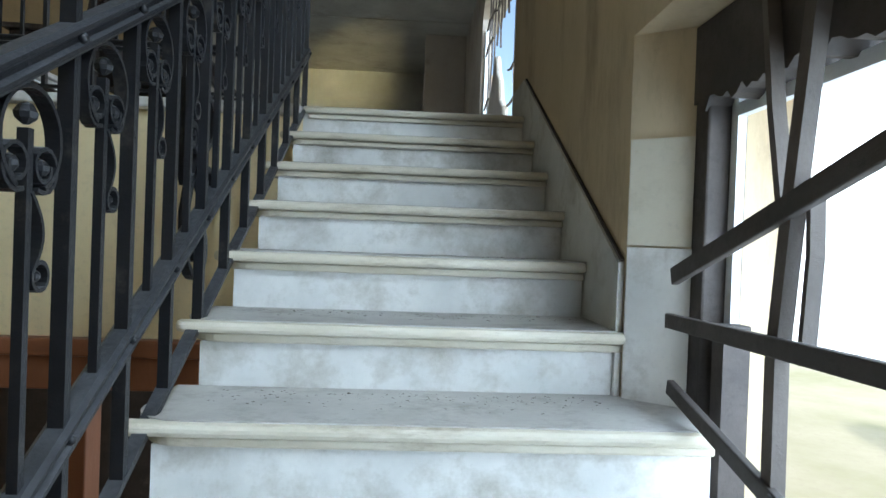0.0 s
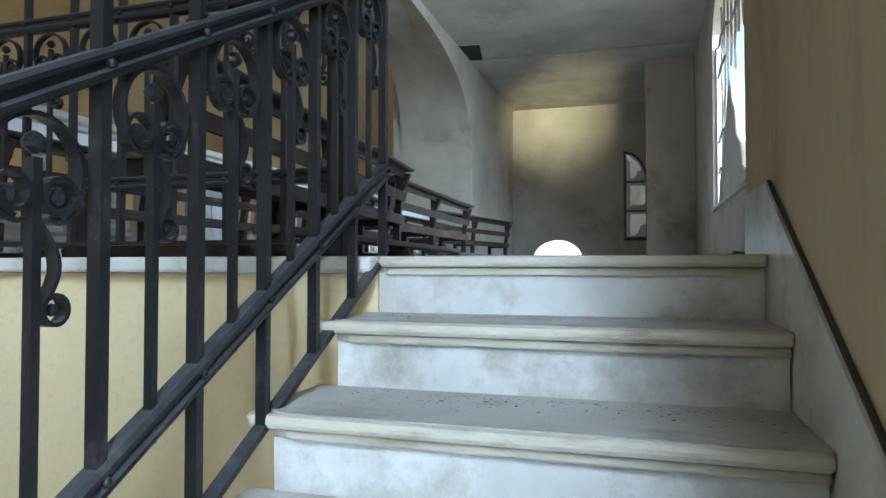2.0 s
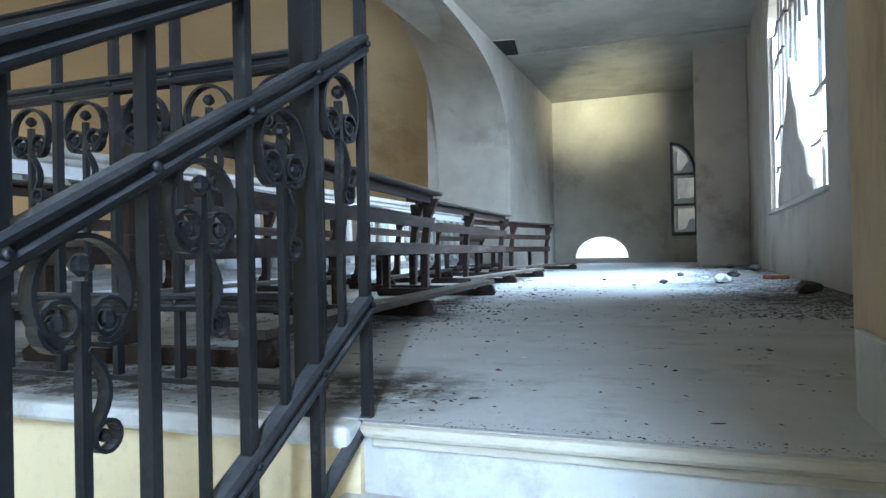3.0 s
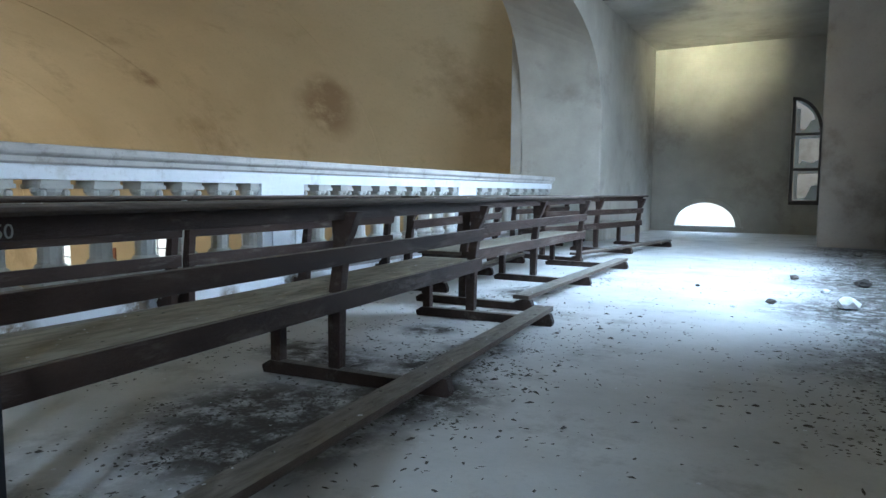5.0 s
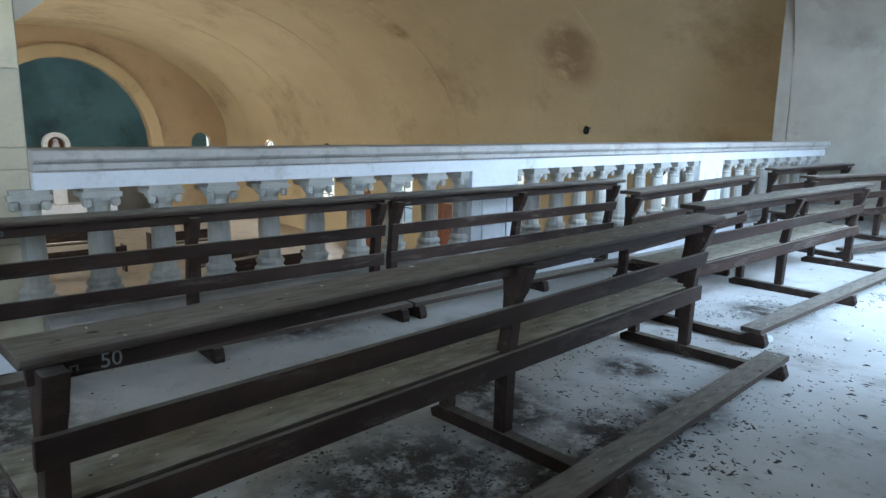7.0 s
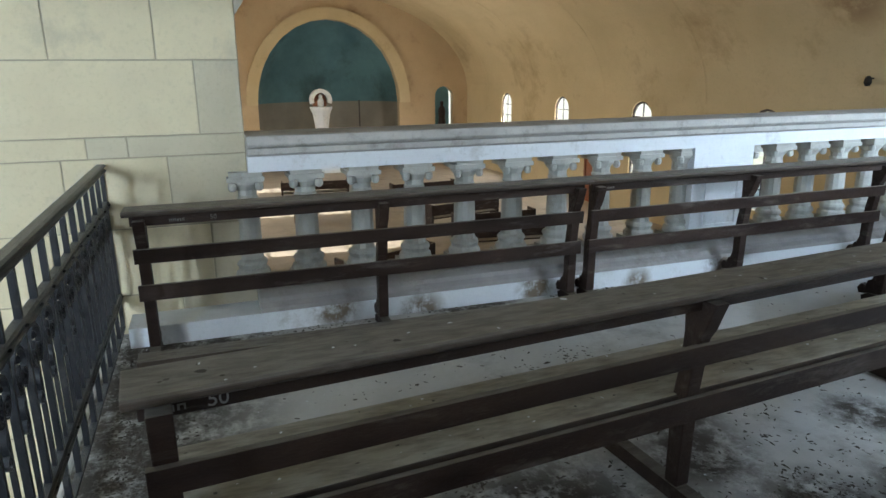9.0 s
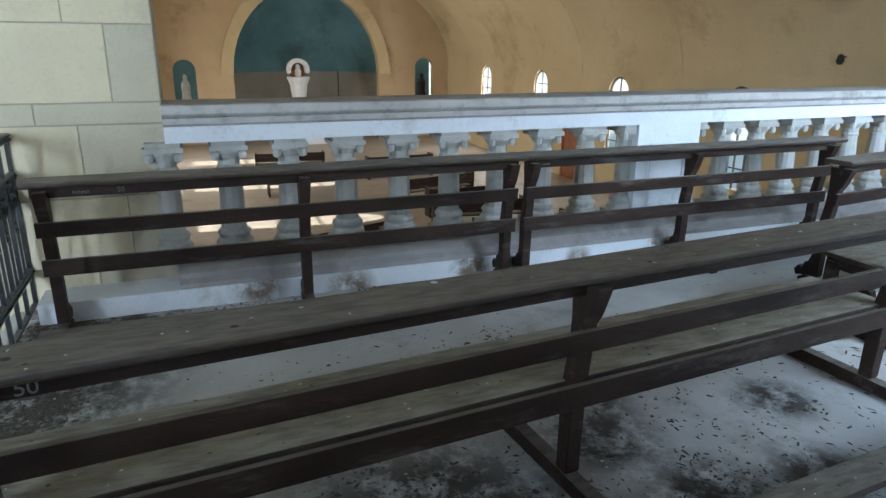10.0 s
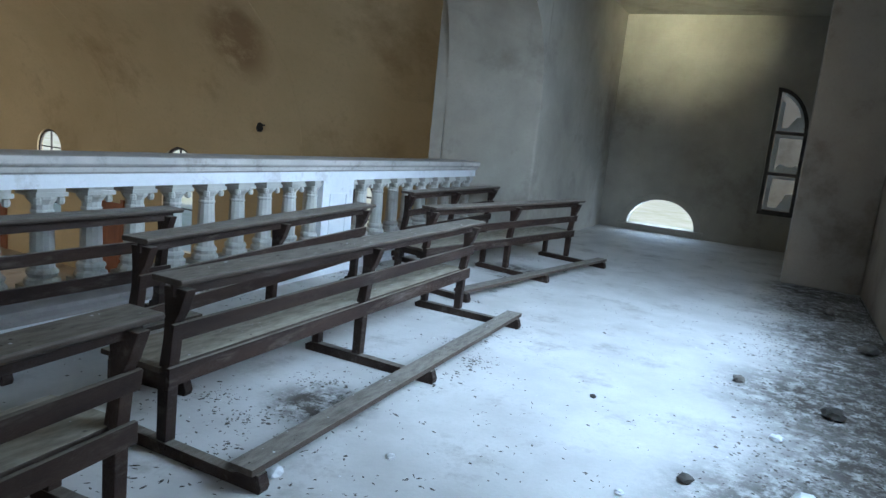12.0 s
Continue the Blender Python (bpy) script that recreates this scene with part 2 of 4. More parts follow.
def part(name, bm, material, parent, label="", bevel=0.0, smooth=False):
    return finish(name, bm, material, parent, label, bevel, smooth)


def box(bm, x0, x1, y0, y1, z0, z1, m=None):
    c = [(x, y, z) for x in (x0, x1) for y in (y0, y1) for z in (z0, z1)]
    v = [bm.verts.new(m @ Vector(p) if m else p) for p in c]
    for f in ((0, 1, 3, 2), (4, 6, 7, 5), (0, 4, 5, 1), (2, 3, 7, 6), (0, 2, 6, 4), (1, 5, 7, 3)):
        bm.faces.new([v[i] for i in f])
    return bm


def boxed(*a, m=None):
    return box(bmesh.new(), *a, m=m)


def prism(bm, outline, axis, lo, hi, m=None):
    """A closed outline in the two other axes, drawn out along the axis."""
    def put(p, c):
        q = [p[0], p[1]]
        q.insert("xyz".index(axis), c)
        return bm.verts.new(m @ Vector(q) if m else q)
    a, b = [put(p, lo) for p in outline], [put(p, hi) for p in outline]
    n = len(outline)
    bm.faces.new(a)
    bm.faces.new(b[::-1])
    for i in range(n):
        bm.faces.new((a[i], a[(i + 1) % n], b[(i + 1) % n], b[i]))
    return bm


def bar(bm, p, q, w, d, up=(1, 0, 0)):
    """A square bar from p to q, w wide across up and d deep along it."""
    p, q, up = Vector(p), Vector(q), Vector(up)
    t = (q - p).normalized()
    s = t.cross(up).normalized()
    u = s.cross(t).normalized()
    ring = lambda c: [bm.verts.new(c + s * a * w / 2 + u * e * d / 2) for a, e in ((-1, -1), (1, -1), (1, 1), (-1, 1))]
    a, b = ring(p), ring(q)
    bm.faces.new(a)
    bm.faces.new(b[::-1])
    for i in range(4):
        bm.faces.new((a[i], a[(i + 1) % 4], b[(i + 1) % 4], b[i]))
    return bm


def strip(bm, pts, w, d, across):
    """A flat iron strip bent along points, d thick in its plane and w wide across it."""
    pts, across = [Vector(p) for p in pts], Vector(across)
    rings = []
    for i, p in enumerate(pts):
        t = (pts[min(i + 1, len(pts) - 1)] - pts[max(i - 1, 0)]).normalized()
        n = t.cross(across).normalized()
        rings.append([bm.verts.new(p + across * a * w / 2 + n * e * d / 2) for a, e in ((-1, -1), (1, -1), (1, 1), (-1, 1))])
    for a, b in zip(rings, rings[1:]):
        for i in range(4):
            bm.faces.new((a[i], a[(i + 1) % 4], b[(i + 1) % 4], b[i]))
    bm.faces.new(rings[0])
    bm.faces.new(rings[-1][::-1])
    return bm


def lathe(bm, profile, n=12, at=(0, 0, 0)):
    rings = [[bm.verts.new((at[0] + r * math.cos(2 * math.pi * k / n), at[1] + r * math.sin(2 * math.pi * k / n), at[2] + z)) for k in range(n)] for r, z in profile]
    for a, b in zip(rings, rings[1:]):
        for k in range(n):
            bm.faces.new((a[k], a[(k + 1) % n], b[(k + 1) % n], b[k]))
    bm.faces.new(rings[0][::-1])
    bm.faces.new(rings[-1])
    return bm


def wall(bm, axis, c0, c1, s0, s1, z0, z1, holes=()):
    """A wall across axis from c0 to c1, running s0 to s1, with openings (middle, half width, sill, springing, rise of the round head)."""
    def block(a, b, outline):
        if axis == 'x':
            prism(bm, outline, 'x', c0, c1)
        else:
            prism(bm, outline, 'y', c0, c1)
    at = s0
    for mid, hw, zb, zs, rise in sorted(holes):
        block(0, 0, [(at, z0), (mid - hw, z0), (mid - hw, z1), (at, z1)])
        if zb > z0:
            block(0, 0, [(mid - hw, z0), (mid + hw, z0), (mid + hw, zb), (mid - hw, zb)])
        n = 14 if rise else 1
        for k in range(n):
            a0, a1 = math.pi * (1 - k / n), math.pi * (1 - (k + 1) / n)
            p0, p1 = (mid + hw * math.cos(a0), zs + rise * math.sin(a0)), (mid + hw * math.cos(a1), zs + rise * math.sin(a1))
            if not rise:
                p0, p1 = (mid - hw, zs), (mid + hw, zs)
            block(0, 0, [p0, p1, (p1[0], z1), (p0[0], z1)])
        at = mid + hw
    block(0, 0, [(at, z0), (s1, z0), (s1, z1), (at, z1)])
    bmesh.ops.remove_doubles(bm, verts=bm.verts, dist=0.0005)
    return bm


def structure(ob, label="", category=""):
    return tagged(ob, label, category, kind="structure")


def empty(name, m=None):
    ob = new(name)
    ob.empty_display_size = 0.1
    if m is not None:
        ob.matrix_basis = m
    return ob


# ---- the large structure ----
RISE, GO, TOP = 0.166, 0.302, 4.545
NAVE = -3.6
XW = 1.83

ground = structure(finish("ground", boxed(-400, 400, -400, 400, NAVE - 0.6, NAVE - 0.3), M_GROUND), "dry grassy ground outside the chapel", "ground")
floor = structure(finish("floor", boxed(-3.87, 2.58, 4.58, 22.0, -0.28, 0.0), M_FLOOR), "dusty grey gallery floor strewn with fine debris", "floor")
bm = bmesh.new()
box(bm, -3.87, 0.76, 4.50, 4.58, -0.05, 0.0)
floor_edge = structure(finish("floor_edge_trim", bm, M_MARBLE, bevel=0.012), "pale moulded edge of the gallery floor", "trim")
structure(finish("wall_under_gallery", boxed(-3.87, 0.76, 4.56, 4.72, -1.12, -0.052), M_CREAM), "cream painted wall below the gallery edge", "wall")
structure(finish("ceiling", boxed(-3.3, 3.3, -1.2, 22.4, 4.6, 4.8), M_GALLERY), "plain grey plaster gallery ceiling", "ceiling")
structure(finish("ceiling_end_bay", boxed(-2.19, 2.578, 17.12, 21.998, 4.575, 4.598), M_GALLERY, bevel=0.004), "grey plaster ceiling of the end bay", "ceiling")
# end wall with the half-moon opening at the floor and the tall round-headed window
bm = wall(bmesh.new(), 'y', 22.0, 22.3, -3.9, 3.2, -0.3, 4.6, [(-0.90, 0.71, 0.15, 0.15, 0.58), (1.27, 0.33, 0.70, 3.25, 0.0)])
prism(bm, [(0.94 + 0.66 * math.cos(a), 2.37 + 0.86 * math.sin(a)) for a in [math.pi / 2 * k / 10 for k in range(11)]] + [(0.94, 3.25), (1.60, 3.25)], 'y', 22.0, 22.3)
structure(finish("wall_end", bm, M_GALLERY), "grey plaster end wall with a half-moon window at the floor", "wall")
# facade wall of the gallery
bm = wall(bmesh.new(), 'x', 2.58, 2.76, 5.05, 22.0, -0.3, 4.6, [(12.0, 2.22, 0.90, 3.5, 0.9)])
structure(finish("wall_facade", bm, M_FACADE), "brownish grey plaster facade wall with a large broken window", "wall")
structure(finish("wall_pilaster", boxed(1.55, 2.575, 18.05, 18.65, 0.0, 4.6), M_FACADE, bevel=0.02), "brownish plaster pilaster beside the end window", "pilaster")
# wall beside the stair, with the niche of the stair window
bm = bmesh.new()
box(bm, XW, 2.2, 3.05, 4.8, -3.6, 4.6)
box(bm, XW, 2.76, 4.8, 5.05, -3.6, 4.6)
box(bm, XW, 2.25, 2.57, 3.05, -0.08, 4.6)
box(bm, XW, 2.25, 0.60, 2.57, -0.08, 0.38)
box(bm, XW, 2.25, 0.60, 2.57, 3.10, 4.6)
box(bm, XW, 2.25, -1.0, 0.60, -0.08, 4.6)
box(bm, XW, 2.25, -1.0, 1.30, -3.6, -0.08)
box(bm, 1.95, 2.25, 1.30, 3.05, -3.6, -1.36)
prism(bm, [(XW, 3.05), (1.955, 2.955), (2.2, 2.955), (2.2, 3.05)], 'z', -1.36, -0.08)
structure(finish("wall_stair", bm, M_PLASTER), "stained beige plaster wall beside the stair", "wall")
structure(finish("wall_stair_back", boxed(-3.87, 2.35, -1.2, -1.0, -3.6, 4.8), M_PLASTER), "plain beige wall behind the stair", "wall")
# pier by the stairwell and the wide arch to the nave
pier = structure(finish("wall_pier", boxed(-3.87, -3.30, -1.0, 5.50, NAVE, 8.6), M_JOINT), "pale stone block pier beside the balustrade", "wall")
structure(finish("wall_far_pier", boxed(-3.87, -2.20, 17.15, 22.0, -0.3, 4.6), M_GALLERY, bevel=0.03), "pale plaster pier of the wide arch", "pier")
MID, HW, ZS = 11.325, 5.825, 2.0


def arch_at(k, n, rise):
    """A point of the flattened arch, from one pier to the other."""
    c = math.cos(math.pi * k / n)
    u = -math.copysign(abs(c) ** 0.8, c)
    return MID + HW * u, ZS + rise * (1 - abs(u) ** 3) ** (1 / 3)


bm = bmesh.new()
NA = 48
for k in range(NA):
    a0, a1, b0, b1 = arch_at(k, NA, 3.4), arch_at(k + 1, NA, 3.4), arch_at(k, NA, 2.45), arch_at(k + 1, NA, 2.45)
    low = [(-3.87, *a0), (-3.87, *a1), (-2.2, *b1), (-2.2, *b0)]
    v = [bm.verts.new(p) for p in low] + [bm.verts.new((p[0], p[1], 8.6 if p[0] < -3 else 4.6)) for p in low]
    for f in ((0, 1, 2, 3), (7, 6, 5, 4), (0, 4, 5, 1), (3, 2, 6, 7)):
        bm.faces.new([v[q] for q in f])
bmesh.ops.remove_doubles(bm, verts=bm.verts, dist=0.0005)
structure(finish("wall_arch", bm, M_GALLERY), "wide pale plaster arch between gallery and nave", "arch")
structure(finish("wall_end_bay", boxed(-4.1, -3.875, 17.15, 22.3, -0.3, 8.6), M_GALLERY), "grey plaster wall of the end bay", "wall")
structure(finish("wall_below_gallery", boxed(-3.87, -3.5, 5.5, 22.0, NAVE, -0.28), M_VAULT), "ochre wall below the gallery", "wall")

# nave
structure(finish("nave_floor", boxed(-37, -3.4, 2.6, 20.4, NAVE - 0.2, NAVE), M_NAVEFLOOR), "dusty tiled nave floor far below", "floor")
WX = [-30.5, -24.8, -19.1, -13.4, -7.6]
for nm, y0, y1 in (("wall_nave_far", 20.0, 20.18), ("wall_nave_near", 2.82, 3.0)):
    bm = wall(bmesh.new(), 'y', y0, y1, -37, -4.1, NAVE, 2.2, [(x, 0.60, -2.3, 0.0, 0.58) for x in WX])
    structure(finish(nm, bm, M_VAULT), "ochre nave wall with round-headed windows", "wall")
bm = bmesh.new()
NS, SPR, VR = 48, 0.6, 5.2
arc = lambda e: [(11.5 - (8.5 + e) * math.cos(math.pi * k / NS), SPR + (VR + e) * math.sin(math.pi * k / NS)) for k in range(NS + 1)]
prism(bm, arc(0) + arc(0.25)[::-1], 'x', -37, -3.88)
structure(finish("nave_vault", bm, M_VAULT, smooth=False), "ochre plaster barrel vault of the nave", "ceiling")
bm = wall(bmesh.new(), 'y', 0, 0.4, 2.6, 20.4, NAVE, 8.6, [(11.95, 3.9, NAVE, 0.0, 4.42), (5.65, 0.55, -1.6, 0.2, 0.55), (18.55, 0.55, -1.6, 0.3, 0.55)])
bmesh.ops.transform(bm, matrix=Matrix(((0, -1, 0, -36.0), (1, 0, 0, 0), (0, 0, 1, 0), (0, 0, 0, 1))), verts=bm.verts)
structure(finish("wall_altar", bm, M_ALTAR), "ochre altar wall with a wide apse arch and two niches", "wall")
structure(finish("backdrop", boxed(14.0, 14.1, -12, 70, NAVE - 0.3, 12), M_HAZE), "bright white sky beyond the stair window", "sky")

# ---- stair ----
SKIRT = [(3.055, -0.655), (3.055, -1.02), (4.95, 0.0), (4.95, 0.185), (4.60, 0.185)]
stair = structure(empty("staircase"), "white marble stair with moulded nosings", "stairs")


def slab(x0, x1, y0, y1, r, z0, z1, back_left=True):
    """A tread in plan with its free front corner rounded."""
    out = [(x1, y0)] + [(x0 + r - r * math.sin(a), y0 + r - r * math.cos(a)) for a in [math.pi / 2 * k / 6 for k in range(7)]] + [(x0, y1), (x1, y1)]
    return prism(bmesh.new(), out, 'z', z0, z1)


for i in range(0, 14):
    y, z = TOP - GO * i, -RISE * i
    x1 = 1.811 if y > 3.1 or y < 1.3 else 1.94
    x0 = 0.72 if i else 0.765
    back = y + GO + 0.03 if i else 4.578
    part("tread", slab(x0, x1, y + 0.012, back, 0.11 if i else 0.01, z - 0.030, z), M_TREAD, stair)
    part("nosing", slab(x0 - 0.006, x1, y - 0.004, y + 0.04, 0.03, z - 0.033, z - 0.003), M_NOSING, stair, "yellowed worn nosing", bevel=0.011)
    part("nosing_moulding", slab(x0 + 0.02, x1 - 0.002, y + 0.016, back - 0.002, 0.09 if i else 0.01, z - 0.056, z - 0.0335), M_NOSING, stair, bevel=0.006)
    part("riser", boxed(x0 + 0.05, x1 - 0.004, y + 0.034, back - 0.004, z - RISE - 0.001, z - 0.056), M_MARBLE, stair)
bm = bmesh.new()
prism(bm, SKIRT, 'x', 1.812, 1.829)
# Dark line along the skirting's top edge, drawn as a thin strip.
structure(finish("skirting_trim", prism(bmesh.new(), [(3.06, -0.652), (4.60, 0.186), (4.60, 0.191), (3.055, -0.646)], 'x', 1.8195, 1.829), M_DARKFRAME), "thin dark brown strip along the top of the skirting", "trim")
structure(finish("stair_skirting", bm, M_MARBLE, bevel=0.002), "smooth marble skirting beside the stair", "skirting")


# ---- iron railing ----
def ball(r):
    """A small round boss."""
    bm = bmesh.new()
    bmesh.ops.create_icosphere(bm, subdivisions=1, radius=r)
    for f in bm.faces:
        f.smooth = True
    me = bpy.data.meshes.new("rivet")
    bm.to_mesh(me)
    bm.free()
    me.materials.append(M_IRON)
    return me


def iron_mesh(name, bm):
    bmesh.ops.recalc_face_normals(bm, faces=bm.faces)
    me = bpy.data.meshes.new(name)
    bm.to_mesh(me)
    bm.free()
    me.materials.append(M_IRON)
    return me


RING_R = 0.072
# an open ring whose foot runs down into a small tail curl; local x runs along the railing
SCROLL = iron_mesh("scroll", strip(bmesh.new(), [(RING_R * math.cos(a), 0, RING_R * math.sin(a)) for a in [radians(-62 + 304 * k / 26) for k in range(27)]], 0.022, 0.007, (0, 1, 0)))
CURLS = [iron_mesh("inner_curl", strip(bmesh.new(), [(s * 0.034 + s * r * math.cos(a), 0, -0.035 + r * math.sin(a)) for r, a in [(0.036 - 0.0011 * k, radians(-120 + 26 * k)) for k in range(20)]], 0.02, 0.006, (0, 1, 0))) for s in (-1, 1)]
TAIL = iron_mesh("tail_curl", strip(bmesh.new(), [(0.030 * math.sin(3.0 * u) + 0.004, 0, -0.07 - 0.11 * u) for u in [k / 10 for k in range(10)]] + [(0.030 + 0.02 * math.cos(a), 0, -0.185 + 0.02 * math.sin(a)) for a in [radians(160 + 24 * k) for k in range(15)]], 0.02, 0.006, (0, 1, 0)))
BOSSES = [iron_mesh("boss", lathe(bmesh.new(), [(br * math.sin(u), -br * math.cos(u)) for u in [0.15 + 2.84 * k / 5 for k in range(6)]], 8, (cx, 0, cz))) for cx, cz, br in ((-0.037, -0.035, 0.013), (0.037, -0.035, 0.013), (0.030, -0.185, 0.009))]
FINIAL = iron_mesh("finial", lathe(bmesh.new(), [(0.004, 0.02), (0.014, 0.028), (0.016, 0.036), (0.010, 0.046), (0.003, 0.05)], 8))
RIVET = ball(0.0095)


def channel(bm, p, q, w, across):
    """A moulded iron rail: two flanges with a groove along each side."""
    p, q, o = Vector(p), Vector(q), Vector(across).normalized()
    h, k = w / 2, w / 3.2
    prof = [(-k - 0.004, -0.020), (k + 0.004, -0.020), (h, -0.014), (h, -0.006), (k, -0.001), (k, 0.009), (h, 0.014), (h, 0.022), (k, 0.029), (-k, 0.029), (-h, 0.022), (-h, 0.014), (-k, 0.009), (-k, -0.001), (-h, -0.006), (-h, -0.014)]
    a, b = ([bm.verts.new(c + o * u + Vector((0, 0, v))) for u, v in prof] for c in (p, q))
    for i in range(16):
        bm.faces.new((a[i], a[(i + 1) % 16], b[(i + 1) % 16], b[i]))
    bm.faces.new(a)
    bm.faces.new(b[::-1])
    return bm


def railing(name, label, p, q, heights, n, scroll_turn, first=0):
    """heights: top, second, lower and bottom rail above the line from p to q."""
    p, q = Vector(p), Vector(q)
    way = (q - p)
    flat = Vector((way.x, way.y, 0)).normalized()
    across = flat.cross(Vector((0, 0, 1)))
    rail = tagged(empty(name, Matrix.Translation(p)), label, "railing")
    at = lambda f, h: way * f + Vector((0, 0, h))
    top, second, low, base = heights
    part("handrail", channel(bmesh.new(), at(0, top), at(1, top), 0.058, across), M_IRON, rail)
    part("upper_rail", channel(bmesh.new(), at(0, second), at(1, second), 0.044, across), M_IRON, rail)
    part("lower_rail", channel(bmesh.new(), at(0, low), at(1, low), 0.044, across), M_IRON, rail)
    part("bottom_bar", bar(bmesh.new(), at(0, base), at(1, base), 0.03, 0.014, (0, 0, 1)), M_IRON, rail)
    me_bar = None
    for k in range(n + 1):
        f = k / n
        if me_bar is None:
            ob = part("baluster_bar", bar(bmesh.new(), (0, 0, base), (0, 0, top), 0.024, 0.019, flat), M_IRON, rail)
            me_bar = ob.data
        else:
            ob = new("baluster_bar", me_bar)
            ob.parent = rail
        ob.location = way * f
        for h in (second, low):
            for s in (-1, 1):
                rv = new("rivet", RIVET)
                rv.parent = rail
                rv.location = way * f + Vector((0, 0, h + 0.004)) + across * (0.019 * s)
    me_thin = None
    for k in range(n):
        f = (k + 0.5) / n
        if me_thin is None:
            ob = part("thin_bar", bar(bmesh.new(), (0, 0, low - 0.03), (0, 0, second - 0.09), 0.015, 0.014, flat), M_IRON, rail)
            me_thin = ob.data
        else:
            ob = new("thin_bar", me_thin)
            ob.parent = rail
        ob.location = way * f
        sc = new("scroll", SCROLL)
        sc.parent = rail
        sc.matrix_basis = Matrix.Translation(way * f + Vector((0, 0, second - 0.105))) @ pose(0, 0, 0, 0, 0, scroll_turn)
        for me in (*CURLS, TAIL, *BOSSES, FINIAL):
            piece = new(me.name, me)
            piece.parent = sc
    return rail


SL = RISE / GO
railing("stair_railing", "dark painted wrought-iron stair railing with scroll rings", (0.76, 4.60 - 0.218 * 13, -0.218 * 13 * SL), (0.76, 4.60, 0.0), (1.08, 0.86, 0.255, 0.0), 13, 90)
railing("landing_railing", "dark painted wrought-iron railing along the gallery edge", (0.62, 4.635, 0.0), (-3.29, 4.635, 0.0), (1.09, 0.86, 0.255, 0.05), 18, 0)


def spiral(cx, cz, r, start, turns, shrink, n=22):
    """Points of a curl that winds inwards."""
    return [(0, cx + r * (1 - shrink * k / n) * math.cos(start + turns * 2 * math.pi * k / n), cz + r * (1 - shrink * k / n) * math.sin(start + turns * 2 * math.pi * k / n)) for k in range(n + 1)]


stair_rail = bpy.data.objects["stair_railing"]
RY, RZ = 4.60 - 0.218 * 13, -0.218 * 13 * SL


def curl(pts):
    """A flat iron curl set behind the bars, with a round end."""
    pts = [(-0.021, y - RY, z - RZ) for _, y, z in pts]
    bm = strip(bmesh.new(), pts, 0.022, 0.015, (1, 0, 0)) or None
    return part("large_scroll", bm, M_IRON, stair_rail)


curl(spiral(3.104, -0.655, 0.088, radians(165), 1.55, 0.80, 34))
curl(spiral(3.128, -0.320, 0.090, radians(-115), 1.35, 0.82, 34))
curl(spiral(3.162, -0.478, 0.056, radians(100), 1.5, 0.80, 28))
curl(spiral(3.035, -0.385, 0.040, radians(-60), 1.4, 0.75, 20))
curl([(0, 2.992, -0.255), (0, 2.990, -0.36), (0, 2.988, -0.46), (0, 3.005, -0.50), (0, 3.055, -0.478), (0, 3.09, -0.42)])
curl([(0, 3.09, -0.42), (0, 3.04, -0.50), (0, 3.012, -0.57), (0, 3.016, -0.64)])
bm = bmesh.new()
box(bm, 0.593, 0.648, 4.553, 4.608, 0.0, 1.16)
newel = tagged(finish("newel_post", bm, M_IRON, bevel=0.004), "dark square iron post at the head of the stair", "post")


# ---- balustrade ----
BX = -3.34
bal = structure(empty("balustrade"), "white painted stone balustrade with turned balusters", "balustrade")
bm = bmesh.new()
prism(bm, [(BX - 0.16, 1.135), (BX + 0.17, 1.135), (BX + 0.185, 1.15), (BX + 0.185, 1.185), (BX + 0.215, 1.20), (BX + 0.225, 1.215), (BX + 0.22, 1.262), (BX + 0.205, 1.27), (BX - 0.2, 1.27), (BX - 0.2, 1.2)], 'y', 5.50, 17.15)
part("coping", bm, M_COPING, bal, "grey stone coping")
part("top_beam", boxed(BX - 0.14, BX + 0.15, 5.50, 17.15, 1.03, 1.135), M_WHITE, bal)
part("plinth", boxed(-3.6, -3.0, 5.50, 17.15, 0.0, 0.13), M_WHITE, bal)
part("plinth", boxed(-3.296, -3.01, 4.70, 5.498, 0.0, 0.128), M_WHITE, bal)
bm = bmesh.new()
prism(bm, [(-3.56, 0.13), (-3.01, 0.13), (-3.01, 0.16), (-3.06, 0.185), (-3.06, 0.215), (-3.12, 0.25), (-3.56, 0.25)], 'y', 5.50, 17.15)
part("base_moulding", bm, M_DADO, bal, "grimy grey base moulding")
for a, b in ((9.06, 9.59), (13.14, 13.65)):
    part("pedestal", boxed(BX - 0.13, BX + 0.15, a - 0.04, b + 0.04, 0.25, 1.03), M_WHITE, bal)
    for fr in ((a + 0.09, a + 0.11, 0.36, 0.88), (b - 0.11, b - 0.09, 0.36, 0.88), (a + 0.11, b - 0.11, 0.36, 0.38), (a + 0.11, b - 0.11, 0.86, 0.88)):
        part("panel_moulding", boxed(BX + 0.15, BX + 0.162, *fr), M_WHITE, bal)


